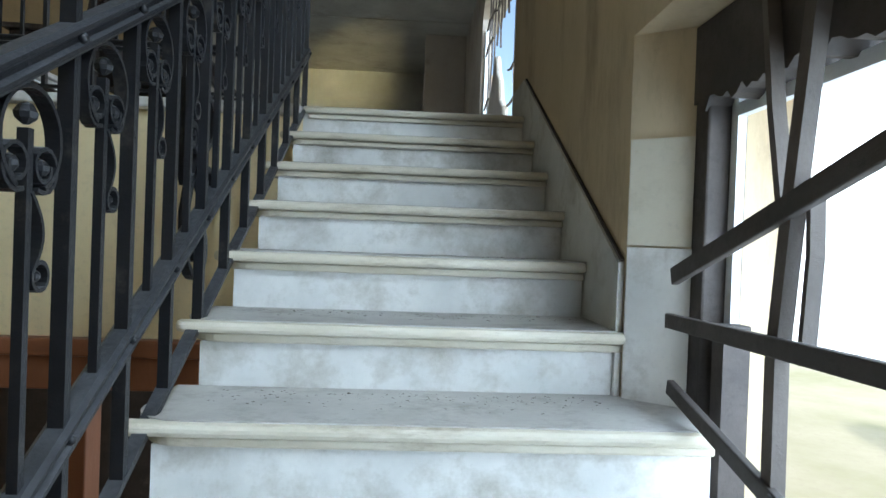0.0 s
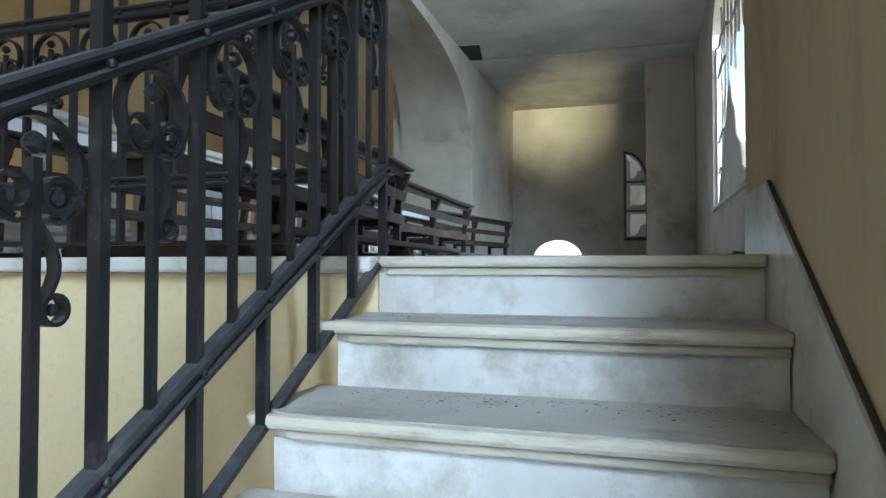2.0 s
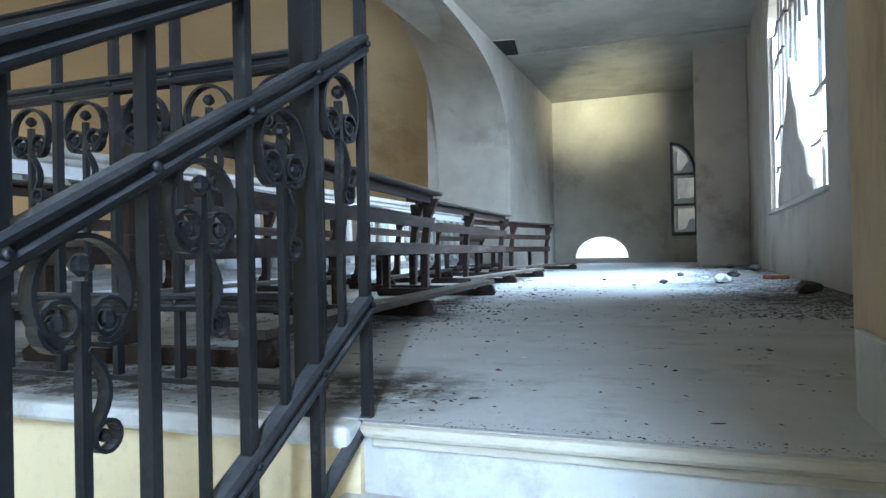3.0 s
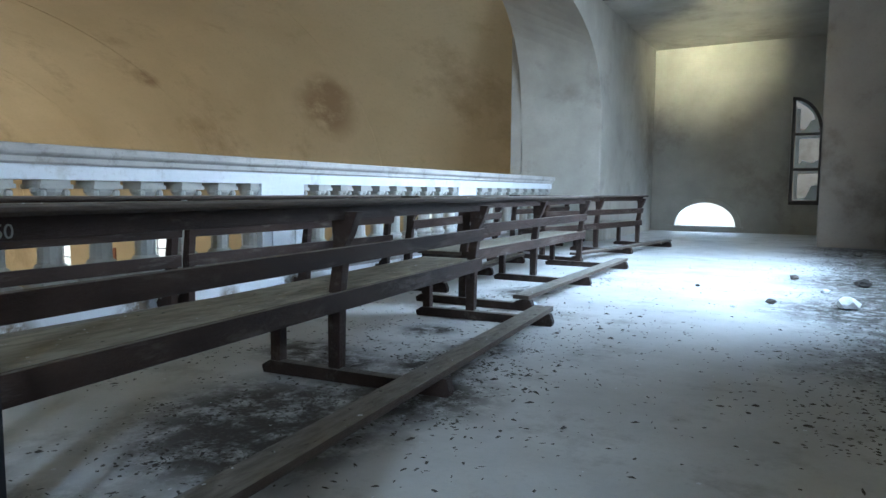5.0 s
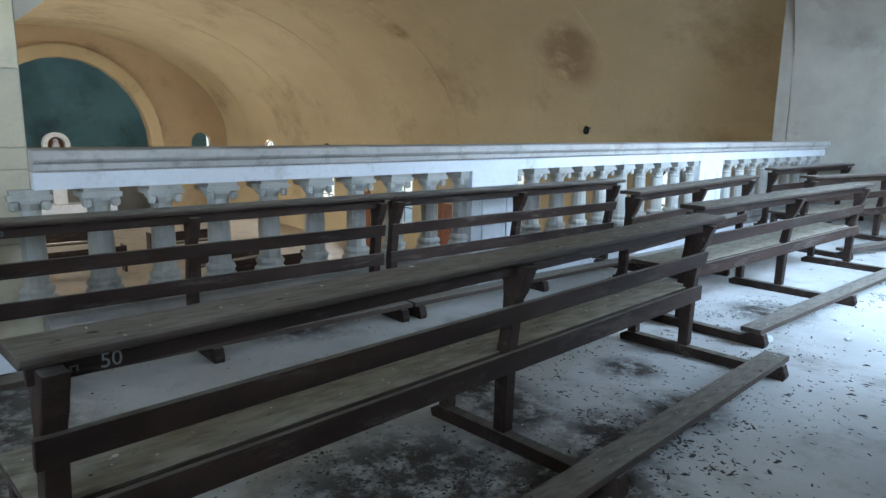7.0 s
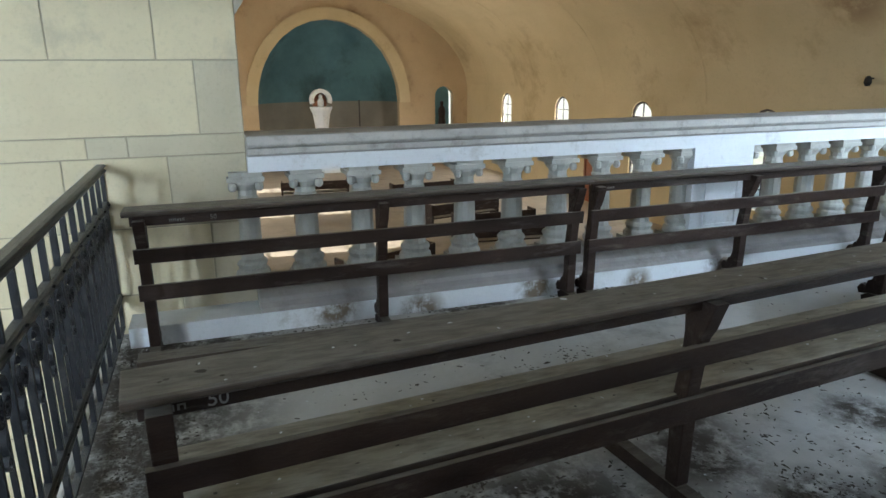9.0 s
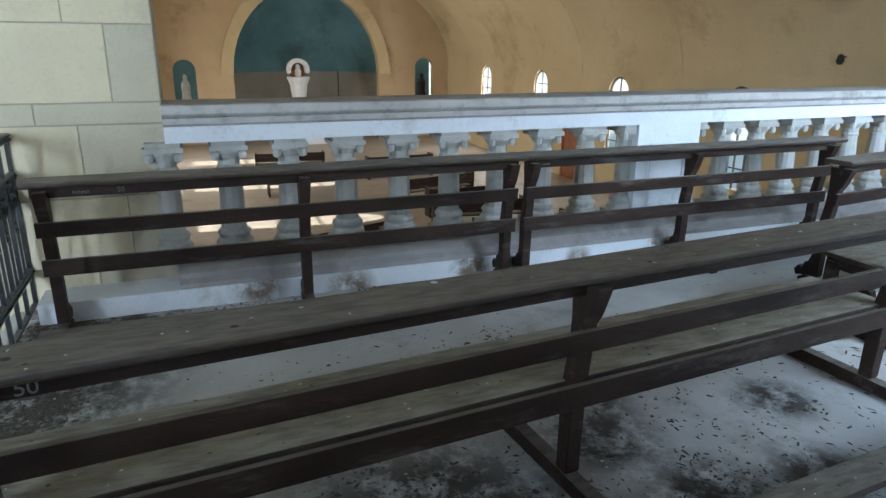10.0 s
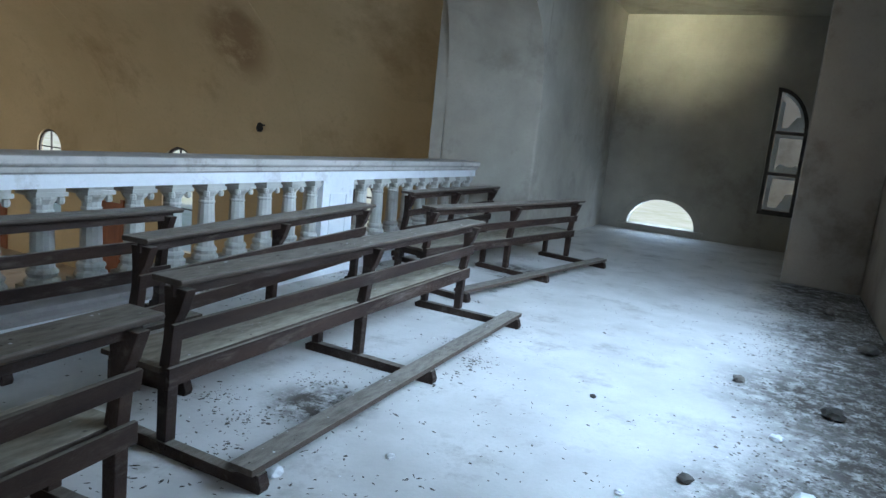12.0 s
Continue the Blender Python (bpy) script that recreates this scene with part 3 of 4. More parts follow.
def baluster():
    bm = bmesh.new()
    box(bm, -0.125, 0.125, -0.125, 0.125, 0.0, 0.05)
    lathe(bm, [(0.118, 0.0), (0.125, 0.02), (0.118, 0.045), (0.098, 0.06), (0.102, 0.075), (0.112, 0.09), (0.104, 0.108), (0.084, 0.122), (0.080, 0.15), (0.082, 0.26), (0.080, 0.36), (0.072, 0.48), (0.070, 0.50), (0.078, 0.508), (0.078, 0.52), (0.070, 0.53), (0.072, 0.565), (0.088, 0.585), (0.106, 0.605), (0.108, 0.63)], 12, (0, 0, 0.05))
    box(bm, -0.125, 0.125, -0.118, 0.118, 0.675, 0.705)
    box(bm, -0.115, 0.115, -0.105, 0.105, 0.705, 0.735)
    for s in (-1, 1):
        lathe(bm, [(0.012, 0.0), (0.026, 0.008), (0.03, 0.03), (0.026, 0.05), (0.01, 0.058)], 8, (0.085, s * 0.085, 0.615))
    bmesh.ops.scale(bm, vec=(1, 1, 0.78 / 0.735), verts=bm.verts)
    bmesh.ops.recalc_face_normals(bm, faces=bm.faces)
    me = bpy.data.meshes.new("baluster")
    bm.to_mesh(me)
    bm.free()
    me.materials.append(M_BALUSTER)
    return me


BAL = baluster()
for a, b in ((5.48, 9.02), (9.63, 13.10), (13.69, 17.16)):
    for k in range(10):
        ob = new("baluster", BAL)
        ob.parent = bal
        ob.location = (BX, a + (b - a) * k / 9, 0.25)


# ---- pews ----
def pew(length, kneel, seated=True):
    """A bench on three frames, with a book ledge along its back and a kneeler behind; x runs back to front reversed, y along it."""
    root = empty("pew")
    for y in (0.05, length / 2, length - 0.05):
        d = 0.032
        bm = bmesh.new()
        prism(bm, [(-0.03, 0.07), (0.035, 0.07), (0.045, 0.45), (0.075, 0.70), (0.10, 0.74), (0.145, 0.86), (-0.005, 0.86), (0.005, 0.72), (0.0, 0.60), (-0.03, 0.42)], 'y', y - d, y + d)
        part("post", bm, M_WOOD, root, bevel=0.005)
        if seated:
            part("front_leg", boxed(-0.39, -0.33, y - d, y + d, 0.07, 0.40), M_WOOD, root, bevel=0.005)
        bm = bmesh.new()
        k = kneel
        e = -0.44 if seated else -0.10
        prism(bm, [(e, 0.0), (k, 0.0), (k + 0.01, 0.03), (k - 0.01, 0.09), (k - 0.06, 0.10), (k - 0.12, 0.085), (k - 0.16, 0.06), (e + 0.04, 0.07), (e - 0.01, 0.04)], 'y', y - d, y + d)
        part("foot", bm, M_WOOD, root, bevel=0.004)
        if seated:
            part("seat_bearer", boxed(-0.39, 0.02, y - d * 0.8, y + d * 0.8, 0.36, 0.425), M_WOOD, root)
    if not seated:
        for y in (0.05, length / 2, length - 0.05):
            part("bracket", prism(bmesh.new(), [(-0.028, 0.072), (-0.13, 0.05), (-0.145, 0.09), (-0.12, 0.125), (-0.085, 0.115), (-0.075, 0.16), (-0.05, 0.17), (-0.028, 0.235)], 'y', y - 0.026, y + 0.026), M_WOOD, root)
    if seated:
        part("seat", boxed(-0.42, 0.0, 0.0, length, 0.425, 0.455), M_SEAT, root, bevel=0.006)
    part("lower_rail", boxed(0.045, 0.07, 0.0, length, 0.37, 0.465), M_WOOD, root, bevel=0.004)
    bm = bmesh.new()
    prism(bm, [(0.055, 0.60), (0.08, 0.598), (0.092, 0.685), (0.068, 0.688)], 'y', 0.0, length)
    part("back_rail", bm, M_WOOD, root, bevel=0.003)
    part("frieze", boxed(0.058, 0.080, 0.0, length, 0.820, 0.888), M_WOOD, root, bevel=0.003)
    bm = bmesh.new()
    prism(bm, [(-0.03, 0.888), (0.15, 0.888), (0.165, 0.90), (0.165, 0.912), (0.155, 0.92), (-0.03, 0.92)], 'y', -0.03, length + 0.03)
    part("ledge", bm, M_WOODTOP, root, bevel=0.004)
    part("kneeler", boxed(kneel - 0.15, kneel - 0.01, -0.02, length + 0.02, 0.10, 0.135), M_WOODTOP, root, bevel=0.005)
    return root


def lay(ob, a, b):
    ang = math.degrees(math.atan2(b[1] - a[1], b[0] - a[0])) - 90
    ob.matrix_basis = pose(a[0], a[1], 0.0, 0, 0, ang)
    return ob


LONG = "long dusty dark wooden pew with a book ledge and kneeler"
for a, b, ln in (((-0.47, 5.03), (-0.78, 8.77), 3.74), ((-1.12, 9.20), (-1.185, 12.71), 3.51), ((-1.93, 13.22), (-1.33, 16.68), 3.51)):
    tagged(lay(pew(ln, 0.63), a, b), LONG, "pew", "pews on the gallery")
for a, b, ln in (((-2.85, 4.81), (-2.85, 7.74), 2.93), ((-2.845, 7.80), (-2.84, 10.68), 2.88), ((-1.98, 9.69), (-2.36, 12.65), 2.96), ((-2.87, 14.35), (-2.87, 17.1), 2.75)):
    tagged(lay(pew(ln, 0.42, False), a, b), "dark wooden kneeling bench with open slatted back by the balustrade", "kneeling bench", "kneeling benches by the balustrade")


# ---- pier blocks ----
def block_mesh(w, h, material):
    bm = boxed(-0.004, 0.006, 0.004, w - 0.004, 0.004, h - 0.004)
    bmesh.ops.bevel(bm, geom=[e for e in bm.edges if all(v.co.x > 0 for v in e.verts)], offset=0.003, segments=1, affect='EDGES')
    bmesh.ops.recalc_face_normals(bm, faces=bm.faces)
    me = bpy.data.meshes.new("stone_block")
    bm.to_mesh(me)
    bm.free()
    me.materials.append(material)
    return me


# courses from the bottom: height, joints from the arris inwards, and how many blocks from the arris are grey
LOW = ((5.50, 5.02, 4.42, 3.50, 2.60, 1.70, 0.80, -0.95), (5.50, 5.24, 4.30, 3.40, 2.50, 1.60, 0.70, -0.95))
COURSES = [(0.44, LOW[c % 2], 1) for c in range(6)] + [
    (0.450, LOW[0], 1), (0.130, (5.50, 4.80, 4.57, 4.05, 3.20, 2.30, 1.40, 0.50, -0.95), 2), (0.455, (5.50, 5.23, 3.62, 2.40, 1.20, 0.10, -0.95), 1),
    (0.430, (5.50, 5.02, 4.44, 3.50, 2.60, 1.70, 0.80, -0.95), 0)] + [(0.435, LOW[(c + 1) % 2], 0) for c in range(6)]
made_blocks = {}
z = 0.70 - 6 * 0.44
for h, row, greys in COURSES:
    for k, (b, a) in enumerate(zip(row, row[1:])):
        key = (round(b - a, 3), h, k < greys)
        if key not in made_blocks:
            made_blocks[key] = block_mesh(b - a, h, M_STONE2 if k < greys else M_STONE)
        ob = new("stone_block", made_blocks[key])
        ob.parent = pier
        ob.location = (-3.30, a, z)
    z += h


# ---- ceiling vent, lamp ----
vent = tagged(empty("ceiling_vent", Matrix.Translation((-2.08, 16.52, 4.6)) @ pose(0, 0, 0, 0, 0, 10)), "dark square vent opening in the ceiling", "vent")
part("opening", boxed(-0.24, 0.24, -0.52, 0.52, -0.012, -0.004), M_VENT, vent)
for fr in ((-0.26, -0.24, -0.54, 0.54), (0.24, 0.26, -0.54, 0.54), (-0.24, 0.24, -0.54, -0.52), (-0.24, 0.24, 0.52, 0.54)):
    part("frame", boxed(*fr, -0.02, -0.003), M_GALLERY, vent)


# ---- windows ----
def ring(bm, mid, hw, zs, rise, width, c0, c1, axis, n=20, a0=0.0, a1=math.pi):
    """A round-headed frame band outside hw."""
    arc_ = lambda w: [(mid - (hw + w) * math.cos(a0 + (a1 - a0) * k / n), zs + (rise + w) * math.sin(a0 + (a1 - a0) * k / n)) for k in range(n + 1)]
    return prism(bm, arc_(0) + arc_(width)[::-1], axis, c0, c1)


# half-moon window at the floor of the end wall
hm = structure(empty("window_half_moon"), "low half-moon window with a plaster surround", "window")
part("surround", ring(bmesh.new(), -0.90, 0.71, 0.15, 0.58, 0.13, 21.96, 22.02, 'y'), M_GALLERY, hm, bevel=0.01)
part("sill", boxed(-1.80, 0.0, 21.94, 22.28, 0.09, 0.148), M_GALLERY, hm, bevel=0.01)

# half-arched window leaf of the end wall
ew = structure(empty("window_end"), "dark framed half-arched window with a white sash and broken panes", "window")
quarter = lambda r, h, n=12: [(0.94 + r * math.cos(math.pi / 2 * k / n), 2.37 + h * math.sin(math.pi / 2 * k / n)) for k in range(n + 1)]
part("window_frame", prism(bmesh.new(), quarter(0.655, 0.855) + quarter(0.585, 0.785)[::-1], 'y', 22.05, 22.13), M_DARKFRAME, ew)
for fr in ((0.945, 1.015, 0.70, 3.15), (1.53, 1.595, 0.70, 2.369), (1.015, 1.53, 0.70, 0.80)):
    part("window_frame", boxed(fr[0], fr[1], 22.052, 22.128, fr[2], fr[3]), M_DARKFRAME, ew)
for z in (1.53, 2.35):
    part("glazing_bar", boxed(1.015, 1.53, 22.06, 22.12, z - 0.03, z + 0.03), M_DARKFRAME, ew)
for z0, z1 in ((0.80, 1.50), (1.56, 2.32), (2.38, 2.95)):
    part("sash_stile", boxed(1.035, 1.115, 22.075, 22.105, z0 + 0.01, z1), M_WHITE, ew, "white sash stile")
    part("sash_rail", boxed(1.116, 1.525, 22.075, 22.105, z0 + 0.01, z0 + 0.06), M_WHITE, ew, "white sash rail")
part("sash_rail", boxed(1.116, 1.525, 22.075, 22.105, 2.25, 2.31), M_WHITE, ew, "white sash rail")
part("sash_rail", boxed(1.116, 1.525, 22.075, 22.105, 1.44, 1.49), M_WHITE, ew, "white sash rail")
part("sash_head", prism(bmesh.new(), quarter(0.585, 0.785)[1:-2] + quarter(0.535, 0.735)[1:-2][::-1], 'y', 22.075, 22.105), M_WHITE, ew, "white curved sash head")
for z0, pts in ((0.861, [(1.28, 0.0), (1.525, 0.0), (1.525, 0.30), (1.40, 0.28), (1.36, 0.16)]), (1.621, [(1.116, 0.0), (1.525, 0.0), (1.525, 0.14), (1.40, 0.05), (1.20, 0.12)]), (2.441, [(1.22, 0.0), (1.50, 0.0), (1.48, 0.22), (1.36, 0.24)])):
    part("broken_pane", prism(bmesh.new(), [(x, z0 + z) for x, z in pts], 'y', 22.088, 22.093), M_WHITE, ew, "chalky broken pane")
structure(finish("wall_outside", boxed(0.2, 4.2, 23.4, 23.6, NAVE - 0.3, 5.0), M_FACADE), "shaded plaster wall outside the end window", "wall")

# the large leaded window of the facade
fw = structure(empty("window_facade"), "large facade window with broken leaded glazing", "window")
Y0, Y1, FX = 9.78, 14.22, 2.68


def head(y):
    u = (y - 12.0) / 2.22
    return 3.5 + 0.9 * math.sqrt(max(0.0, 1 - u * u))


rng = random.Random(4)
for k in range(1, 11):
    y = Y0 + (Y1 - Y0) * k / 11
    z0 = 0.90 if k not in (3, 4, 5, 6, 7) else 2.45 + 0.9 * rng.random()
    pts, z = [], z0
    while z < head(y):
        pts.append((FX, y + rng.uniform(-0.06, 0.06), z))
        z += 0.30
    pts.append((FX, y, head(y)))
    part("lead_bar", strip(bmesh.new(), pts, 0.03, rng.uniform(0.018, 0.032), (1, 0, 0)), M_DARKFRAME, fw)
for z in (1.45, 1.95, 2.45, 2.95, 3.45, 3.85):
    for ya, yb in ((Y0, 11.1), (11.1, 12.9), (12.9, Y1)):
        if z < 2.9 and ya == 11.1 or rng.random() < 0.15:
            continue
        bend = rng.uniform(-0.16, 0.16)
        pts = [(FX - 0.02, ya + (yb - ya) * t, z + bend * math.sin(math.pi * t) + rng.uniform(-0.04, 0.04)) for t in (0, 0.2, 0.4, 0.6, 0.8, 1.0)]
        part("lead_bar", strip(bmesh.new(), pts, 0.03, rng.uniform(0.018, 0.03), (1, 0, 0)), M_DARKFRAME, fw)
part("frame_side", boxed(2.64, 2.72, Y0, Y0 + 0.10, 0.90, 3.5), M_WHITE, fw)
part("frame_side", boxed(2.64, 2.72, Y1 - 0.10, Y1, 0.90, 3.5), M_WHITE, fw)
part("sill", boxed(2.54, 2.80, Y0 - 0.05, Y1 + 0.05, 0.84, 0.898), M_GALLERY, fw, bevel=0.012)
bm = bmesh.new()
prism(bm, [(10.55, 0.90), (13.45, 0.90), (13.30, 1.25), (12.98, 1.45), (12.75, 1.85), (12.45, 2.02), (12.22, 2.35), (12.0, 2.42), (11.82, 2.12), (11.55, 1.92), (11.42, 1.6), (11.05, 1.42), (10.9, 1.12), (10.62, 1.05)], 'x', 2.577, 2.67)
part("broken_mullion", bm, M_FACADE, fw, "broken plastered middle pier", bevel=0.04)

# the stair window with its bent laths
sw = structure(empty("window_stair"), "weathered stair window with dark frame and bent bars", "window")
for fr in ((2.885, 2.955, -1.36, -0.20), (2.06, 2.215, -1.36, -0.20), (1.30, 1.42, -1.36, -0.20)):
    part("frame_stile", boxed(1.955, 2.05, fr[0], fr[1], fr[2], fr[3]), M_DARKFRAME, sw, bevel=0.006)
rh = random.Random(31)
jag = [(1.30 + 1.655 * k / 80, -0.262 - rh.uniform(0.0, 0.022) - (0.012 if k % 7 < 2 else 0)) for k in range(81)]
part("frame_head", prism(bmesh.new(), [(2.955, -0.085), (1.30, -0.085)] + jag, 'x', 1.95, 2.05), M_DARKFRAME, sw, "crumbling dark window head")
part("frame_bead", boxed(2.01, 2.03, 2.855, 2.885, -1.36, -0.26), M_WHITE, sw)
part("frame_bead", boxed(2.01, 2.03, 2.215, 2.855, -0.31, -0.28), M_WHITE, sw)
part("window_sill", boxed(1.85, 2.2, 1.31, 2.95, -1.40, -1.358), M_MARBLE, sw, bevel=0.006)
for pts, w in (([(1.912, 2.405, -0.09), (1.912, 2.415, -0.22), (1.910, 2.452, -0.50), (1.908, 2.485, -0.80), (1.906, 2.478, -1.06), (1.905, 2.465, -1.356)], 0.032), ([(1.935, 2.60, -0.14), (1.93, 2.578, -0.22), (1.925, 2.548, -0.36), (1.925, 2.505, -0.55)], 0.018), ([(1.93, 2.44, -0.80), (1.93, 2.425, -0.62), (1.93, 2.43, -0.50)], 0.012)):
    part("bar", strip(bmesh.new(), pts, 0.026, w, (1, 0, 0)), M_LATH, sw, "split pale-edged lath")
for p, q, w in (((1.895, 2.90, -0.680), (1.895, 2.08, -0.43), 0.040), ((1.885, 2.90, -0.782), (1.885, 2.06, -0.766), 0.034), ((1.895, 2.90, -0.935), (1.895, 2.38, -1.045), 0.034), ((1.89, 2.46, -1.03), (1.89, 2.1, -1.17), 0.034)):
    part("bar", bar(bmesh.new(), p, q, w, 0.018, (1, 0, 0)), M_DARKFRAME, sw, bevel=0.003)
part("shutter_edge", boxed(1.97, 2.03, 2.80, 2.854, -1.356, -0.78), M_DARKFRAME, sw)
splay = lambda d: [(XW + 0.001 - d * 0.3, 3.046 - d), (1.952, 2.951 - d), (1.952, 2.953), (XW + 0.001, 3.049)]
part("reveal_slab", prism(bmesh.new(), splay(0.012), 'z', -1.355, -0.615), M_MARBLE, sw, "white marble slab lining the reveal")
part("reveal_slab", prism(bmesh.new(), splay(0.009), 'z', -0.610, -0.345), M_PALEWALL, sw, "pale painted patch of the reveal")

uw = structure(empty("window_stair_upper"), "plain white framed window high beside the stair", "window")
for y in (0.63, 2.50):
    part("frame_stile", boxed(2.0, 2.06, y - 0.03, y + 0.03, 0.38, 3.10), M_WHITE, uw)
for z in (0.41, 3.07):
    part("frame_rail", boxed(2.0, 2.06, 0.66, 2.47, z - 0.03, z + 0.03), M_WHITE, uw)

# nave windows
for wx in WX:
    for y in (20.09, 2.91):
        w = structure(empty("window_nave", Matrix.Translation((wx, y, 0))), "narrow round-headed nave window with dark bars", "window")
        bm = ring(bmesh.new(), 0.0, 0.53, 0.0, 0.51, 0.075, -0.03, 0.03, 'y', 12)
        box(bm, -0.60, -0.53, -0.03, 0.03, -2.3, 0.0)
        box(bm, 0.53, 0.60, -0.03, 0.03, -2.3, 0.0)
        part("window_frame", bm, M_DARKFRAME, w)
        part("glazing_bar", boxed(-0.02, 0.02, -0.02, 0.02, -2.3, 0.50), M_DARKFRAME, w)
        for z in (-1.7, -1.1, -0.5, 0.02):
            part("glazing_bar", boxed(-0.53, 0.53, -0.015, 0.015, z - 0.018, z + 0.018), M_DARKFRAME, w)

# ---- apse ----
AX, AY = -36.4, 11.95
bm = bmesh.new()
n, mth = 24, 10
for i in range(n):
    t0, t1 = math.pi * i / n, math.pi * (i + 1) / n
    for r0, z0, r1, z1 in [(4.1, 0.0, 4.1, -0.15)] + [(4.1 * math.cos(math.pi / 2 * k / mth), 4.1 * math.sin(math.pi / 2 * k / mth), 4.1 * math.cos(math.pi / 2 * (k + 1) / mth), 4.1 * math.sin(math.pi / 2 * (k + 1) / mth)) for k in range(mth)]:
        q = [(AX - 0.8 * r * math.sin(t), AY - r * math.cos(t), 1.12 * z) for r, z, t in ((r0, z0, t0), (r0, z0, t1), (r1, z1, t1), (r1, z1, t0))]
        bm.faces.new([bm.verts.new(p) for p in q])
bmesh.ops.remove_doubles(bm, verts=bm.verts, dist=0.002)
structure(finish("apse_dome", bm, M_BLUE, smooth=True), "faded blue half dome of the apse", "apse")
bm = bmesh.new()
for i in range(n):
    t0, t1 = math.pi * i / n, math.pi * (i + 1) / n
    q = [(AX - 0.8 * 4.0 * math.sin(t), AY - 4.0 * math.cos(t), z) for t, z in ((t0, NAVE), (t1, NAVE), (t1, 0.0), (t0, 0.0))]
    bm.faces.new([bm.verts.new(p) for p in q])
bmesh.ops.remove_doubles(bm, verts=bm.verts, dist=0.002)
structure(finish("apse_wall", bm, M_GREY, smooth=True), "grey brown panelled lower wall of the apse", "apse")
structure(finish("apse_surround", ring(bmesh.new(), 11.95, 3.9, 0.0, 4.42, 0.60, -36.02, -35.80, 'x', 30), M_VAULT), "raised ochre band around the apse arch", "trim")
for y in (5.65, 18.55):
    bm = bmesh.new()
    box(bm, -36.9, -36.85, y - 0.6, y + 0.6, -1.7, 1.0)
    structure(finish("niche_back", bm, M_BLUE), "faded blue back of a statue niche", "niche")
    structure(finish("niche_base", boxed(-36.85, -35.95, y - 0.5, y + 0.5, -1.75, -1.6), M_VAULT), "ochre ledge of a statue niche", "niche")
    bm = lathe(bmesh.new(), [(0.20, 0.0), (0.24, 0.3), (0.20, 0.7), (0.23, 1.0), (0.17, 1.25), (0.08, 1.32), (0.11, 1.42), (0.10, 1.54), (0.02, 1.62)], 12, (-36.4, y, -1.6))
    tagged(finish("statue", bm, M_WOOD if y > 10 else M_COPING, smooth=True), "small standing draped statue in a niche", "statue")
shrine = tagged(empty("altar_shrine", Matrix.Translation((-35.2, 11.25, NAVE))), "white altar shrine with a round-headed hollow", "shrine")
part("pedestal", lathe(bmesh.new(), [(0.55, 0.0), (0.55, 0.3), (0.34, 0.5), (0.30, 1.5), (0.36, 2.4), (0.46, 3.1), (0.60, 3.42), (0.60, 3.5)], 10), M_WHITE, shrine)
bm = bmesh.new()
for k in range(14):
    a0, a1 = math.radians(-20 + 220 * k / 14), math.radians(-20 + 220 * (k + 1) / 14)
    prism(bm, [(-r * math.cos(a), 3.85 + r * math.sin(a)) for r, a in ((0.38, a0), (0.38, a1), (0.58, a1), (0.58, a0))], 'x', -0.25, 0.25)
part("arched_hood", bm, M_WHITE, shrine)
part("hood_back", lathe(bmesh.new(), [(0.37, -0.35), (0.40, 0.0), (0.30, 0.3), (0.05, 0.42)], 12, (-0.42, 0, 3.8)), M_BROWN, shrine, "dark red lining")
part("figure", lathe(bmesh.new(), [(0.16, 3.5), (0.17, 3.8), (0.10, 3.95), (0.12, 4.05), (0.03, 4.15)], 10), M_WHITE, shrine)
tagged(finish("altar_table", boxed(-35.6, -34.5, 9.6, 13.6, NAVE, NAVE + 1.0), M_WHITE, bevel=0.03), "pale stone altar table before the apse", "altar")
tagged(finish("altar_post", boxed(-37.9, -37.84, 13.9, 13.96, NAVE, 0.1), M_DARKFRAME), "thin dark post against the apse wall", "post")
# small wall lamp, doors, nave benches, ribs of the vault
wl = tagged(empty("wall_lamp", Matrix.Translation((-10.3, 19.9, 1.35))), "small black wall lamp on the nave wall", "lamp")
part("bracket", boxed(-0.03, 0.03, -0.12, 0.0, 0.05, 0.09), M_VENT, wl)
part("shade", lathe(bmesh.new(), [(0.05, -0.10), (0.09, -0.02), (0.06, 0.10), (0.02, 0.13)], 10, (0, -0.16, 0)), M_VENT, wl)
for x in (-16.2, -22.0):
    d = structure(empty("door_nave", Matrix.Translation((x, 19.96, NAVE))), "tall reddish-brown panelled wooden door", "door")
    part("leaf", boxed(-0.55, 0.55, 0.0, 0.035, 0.0, 2.3), M_BROWN, d)
    for z0, z1 in ((0.2, 0.9), (1.1, 2.1)):
        for x0 in (-0.45, 0.05):
            part("panel", boxed(x0, x0 + 0.4, -0.012, 0.0, z0, z1), M_BROWN, d, bevel=0.004)
    part("door_frame", boxed(-0.68, -0.56, -0.03, 0.035, 0.0, 2.42), M_BROWN, d)
    part("door_frame", boxed(0.56, 0.68, -0.03, 0.035, 0.0, 2.42), M_BROWN, d)


def nave_bench():
    b = empty("nave_bench")
    part("seat", boxed(-0.2, 0.2, -1.4, 1.4, 0.42, 0.46), M_WOOD, b)
    part("backrest", boxed(0.2, 0.24, -1.4, 1.4, 0.55, 0.9), M_WOOD, b)
    for y in (-1.35, 1.35):
        part("end_panel", boxed(-0.22, 0.25, y - 0.03, y + 0.03, 0.0, 0.92), M_WOOD, b)
    return tagged(b, "dark wooden bench on the nave floor", "bench", "benches in the nave")


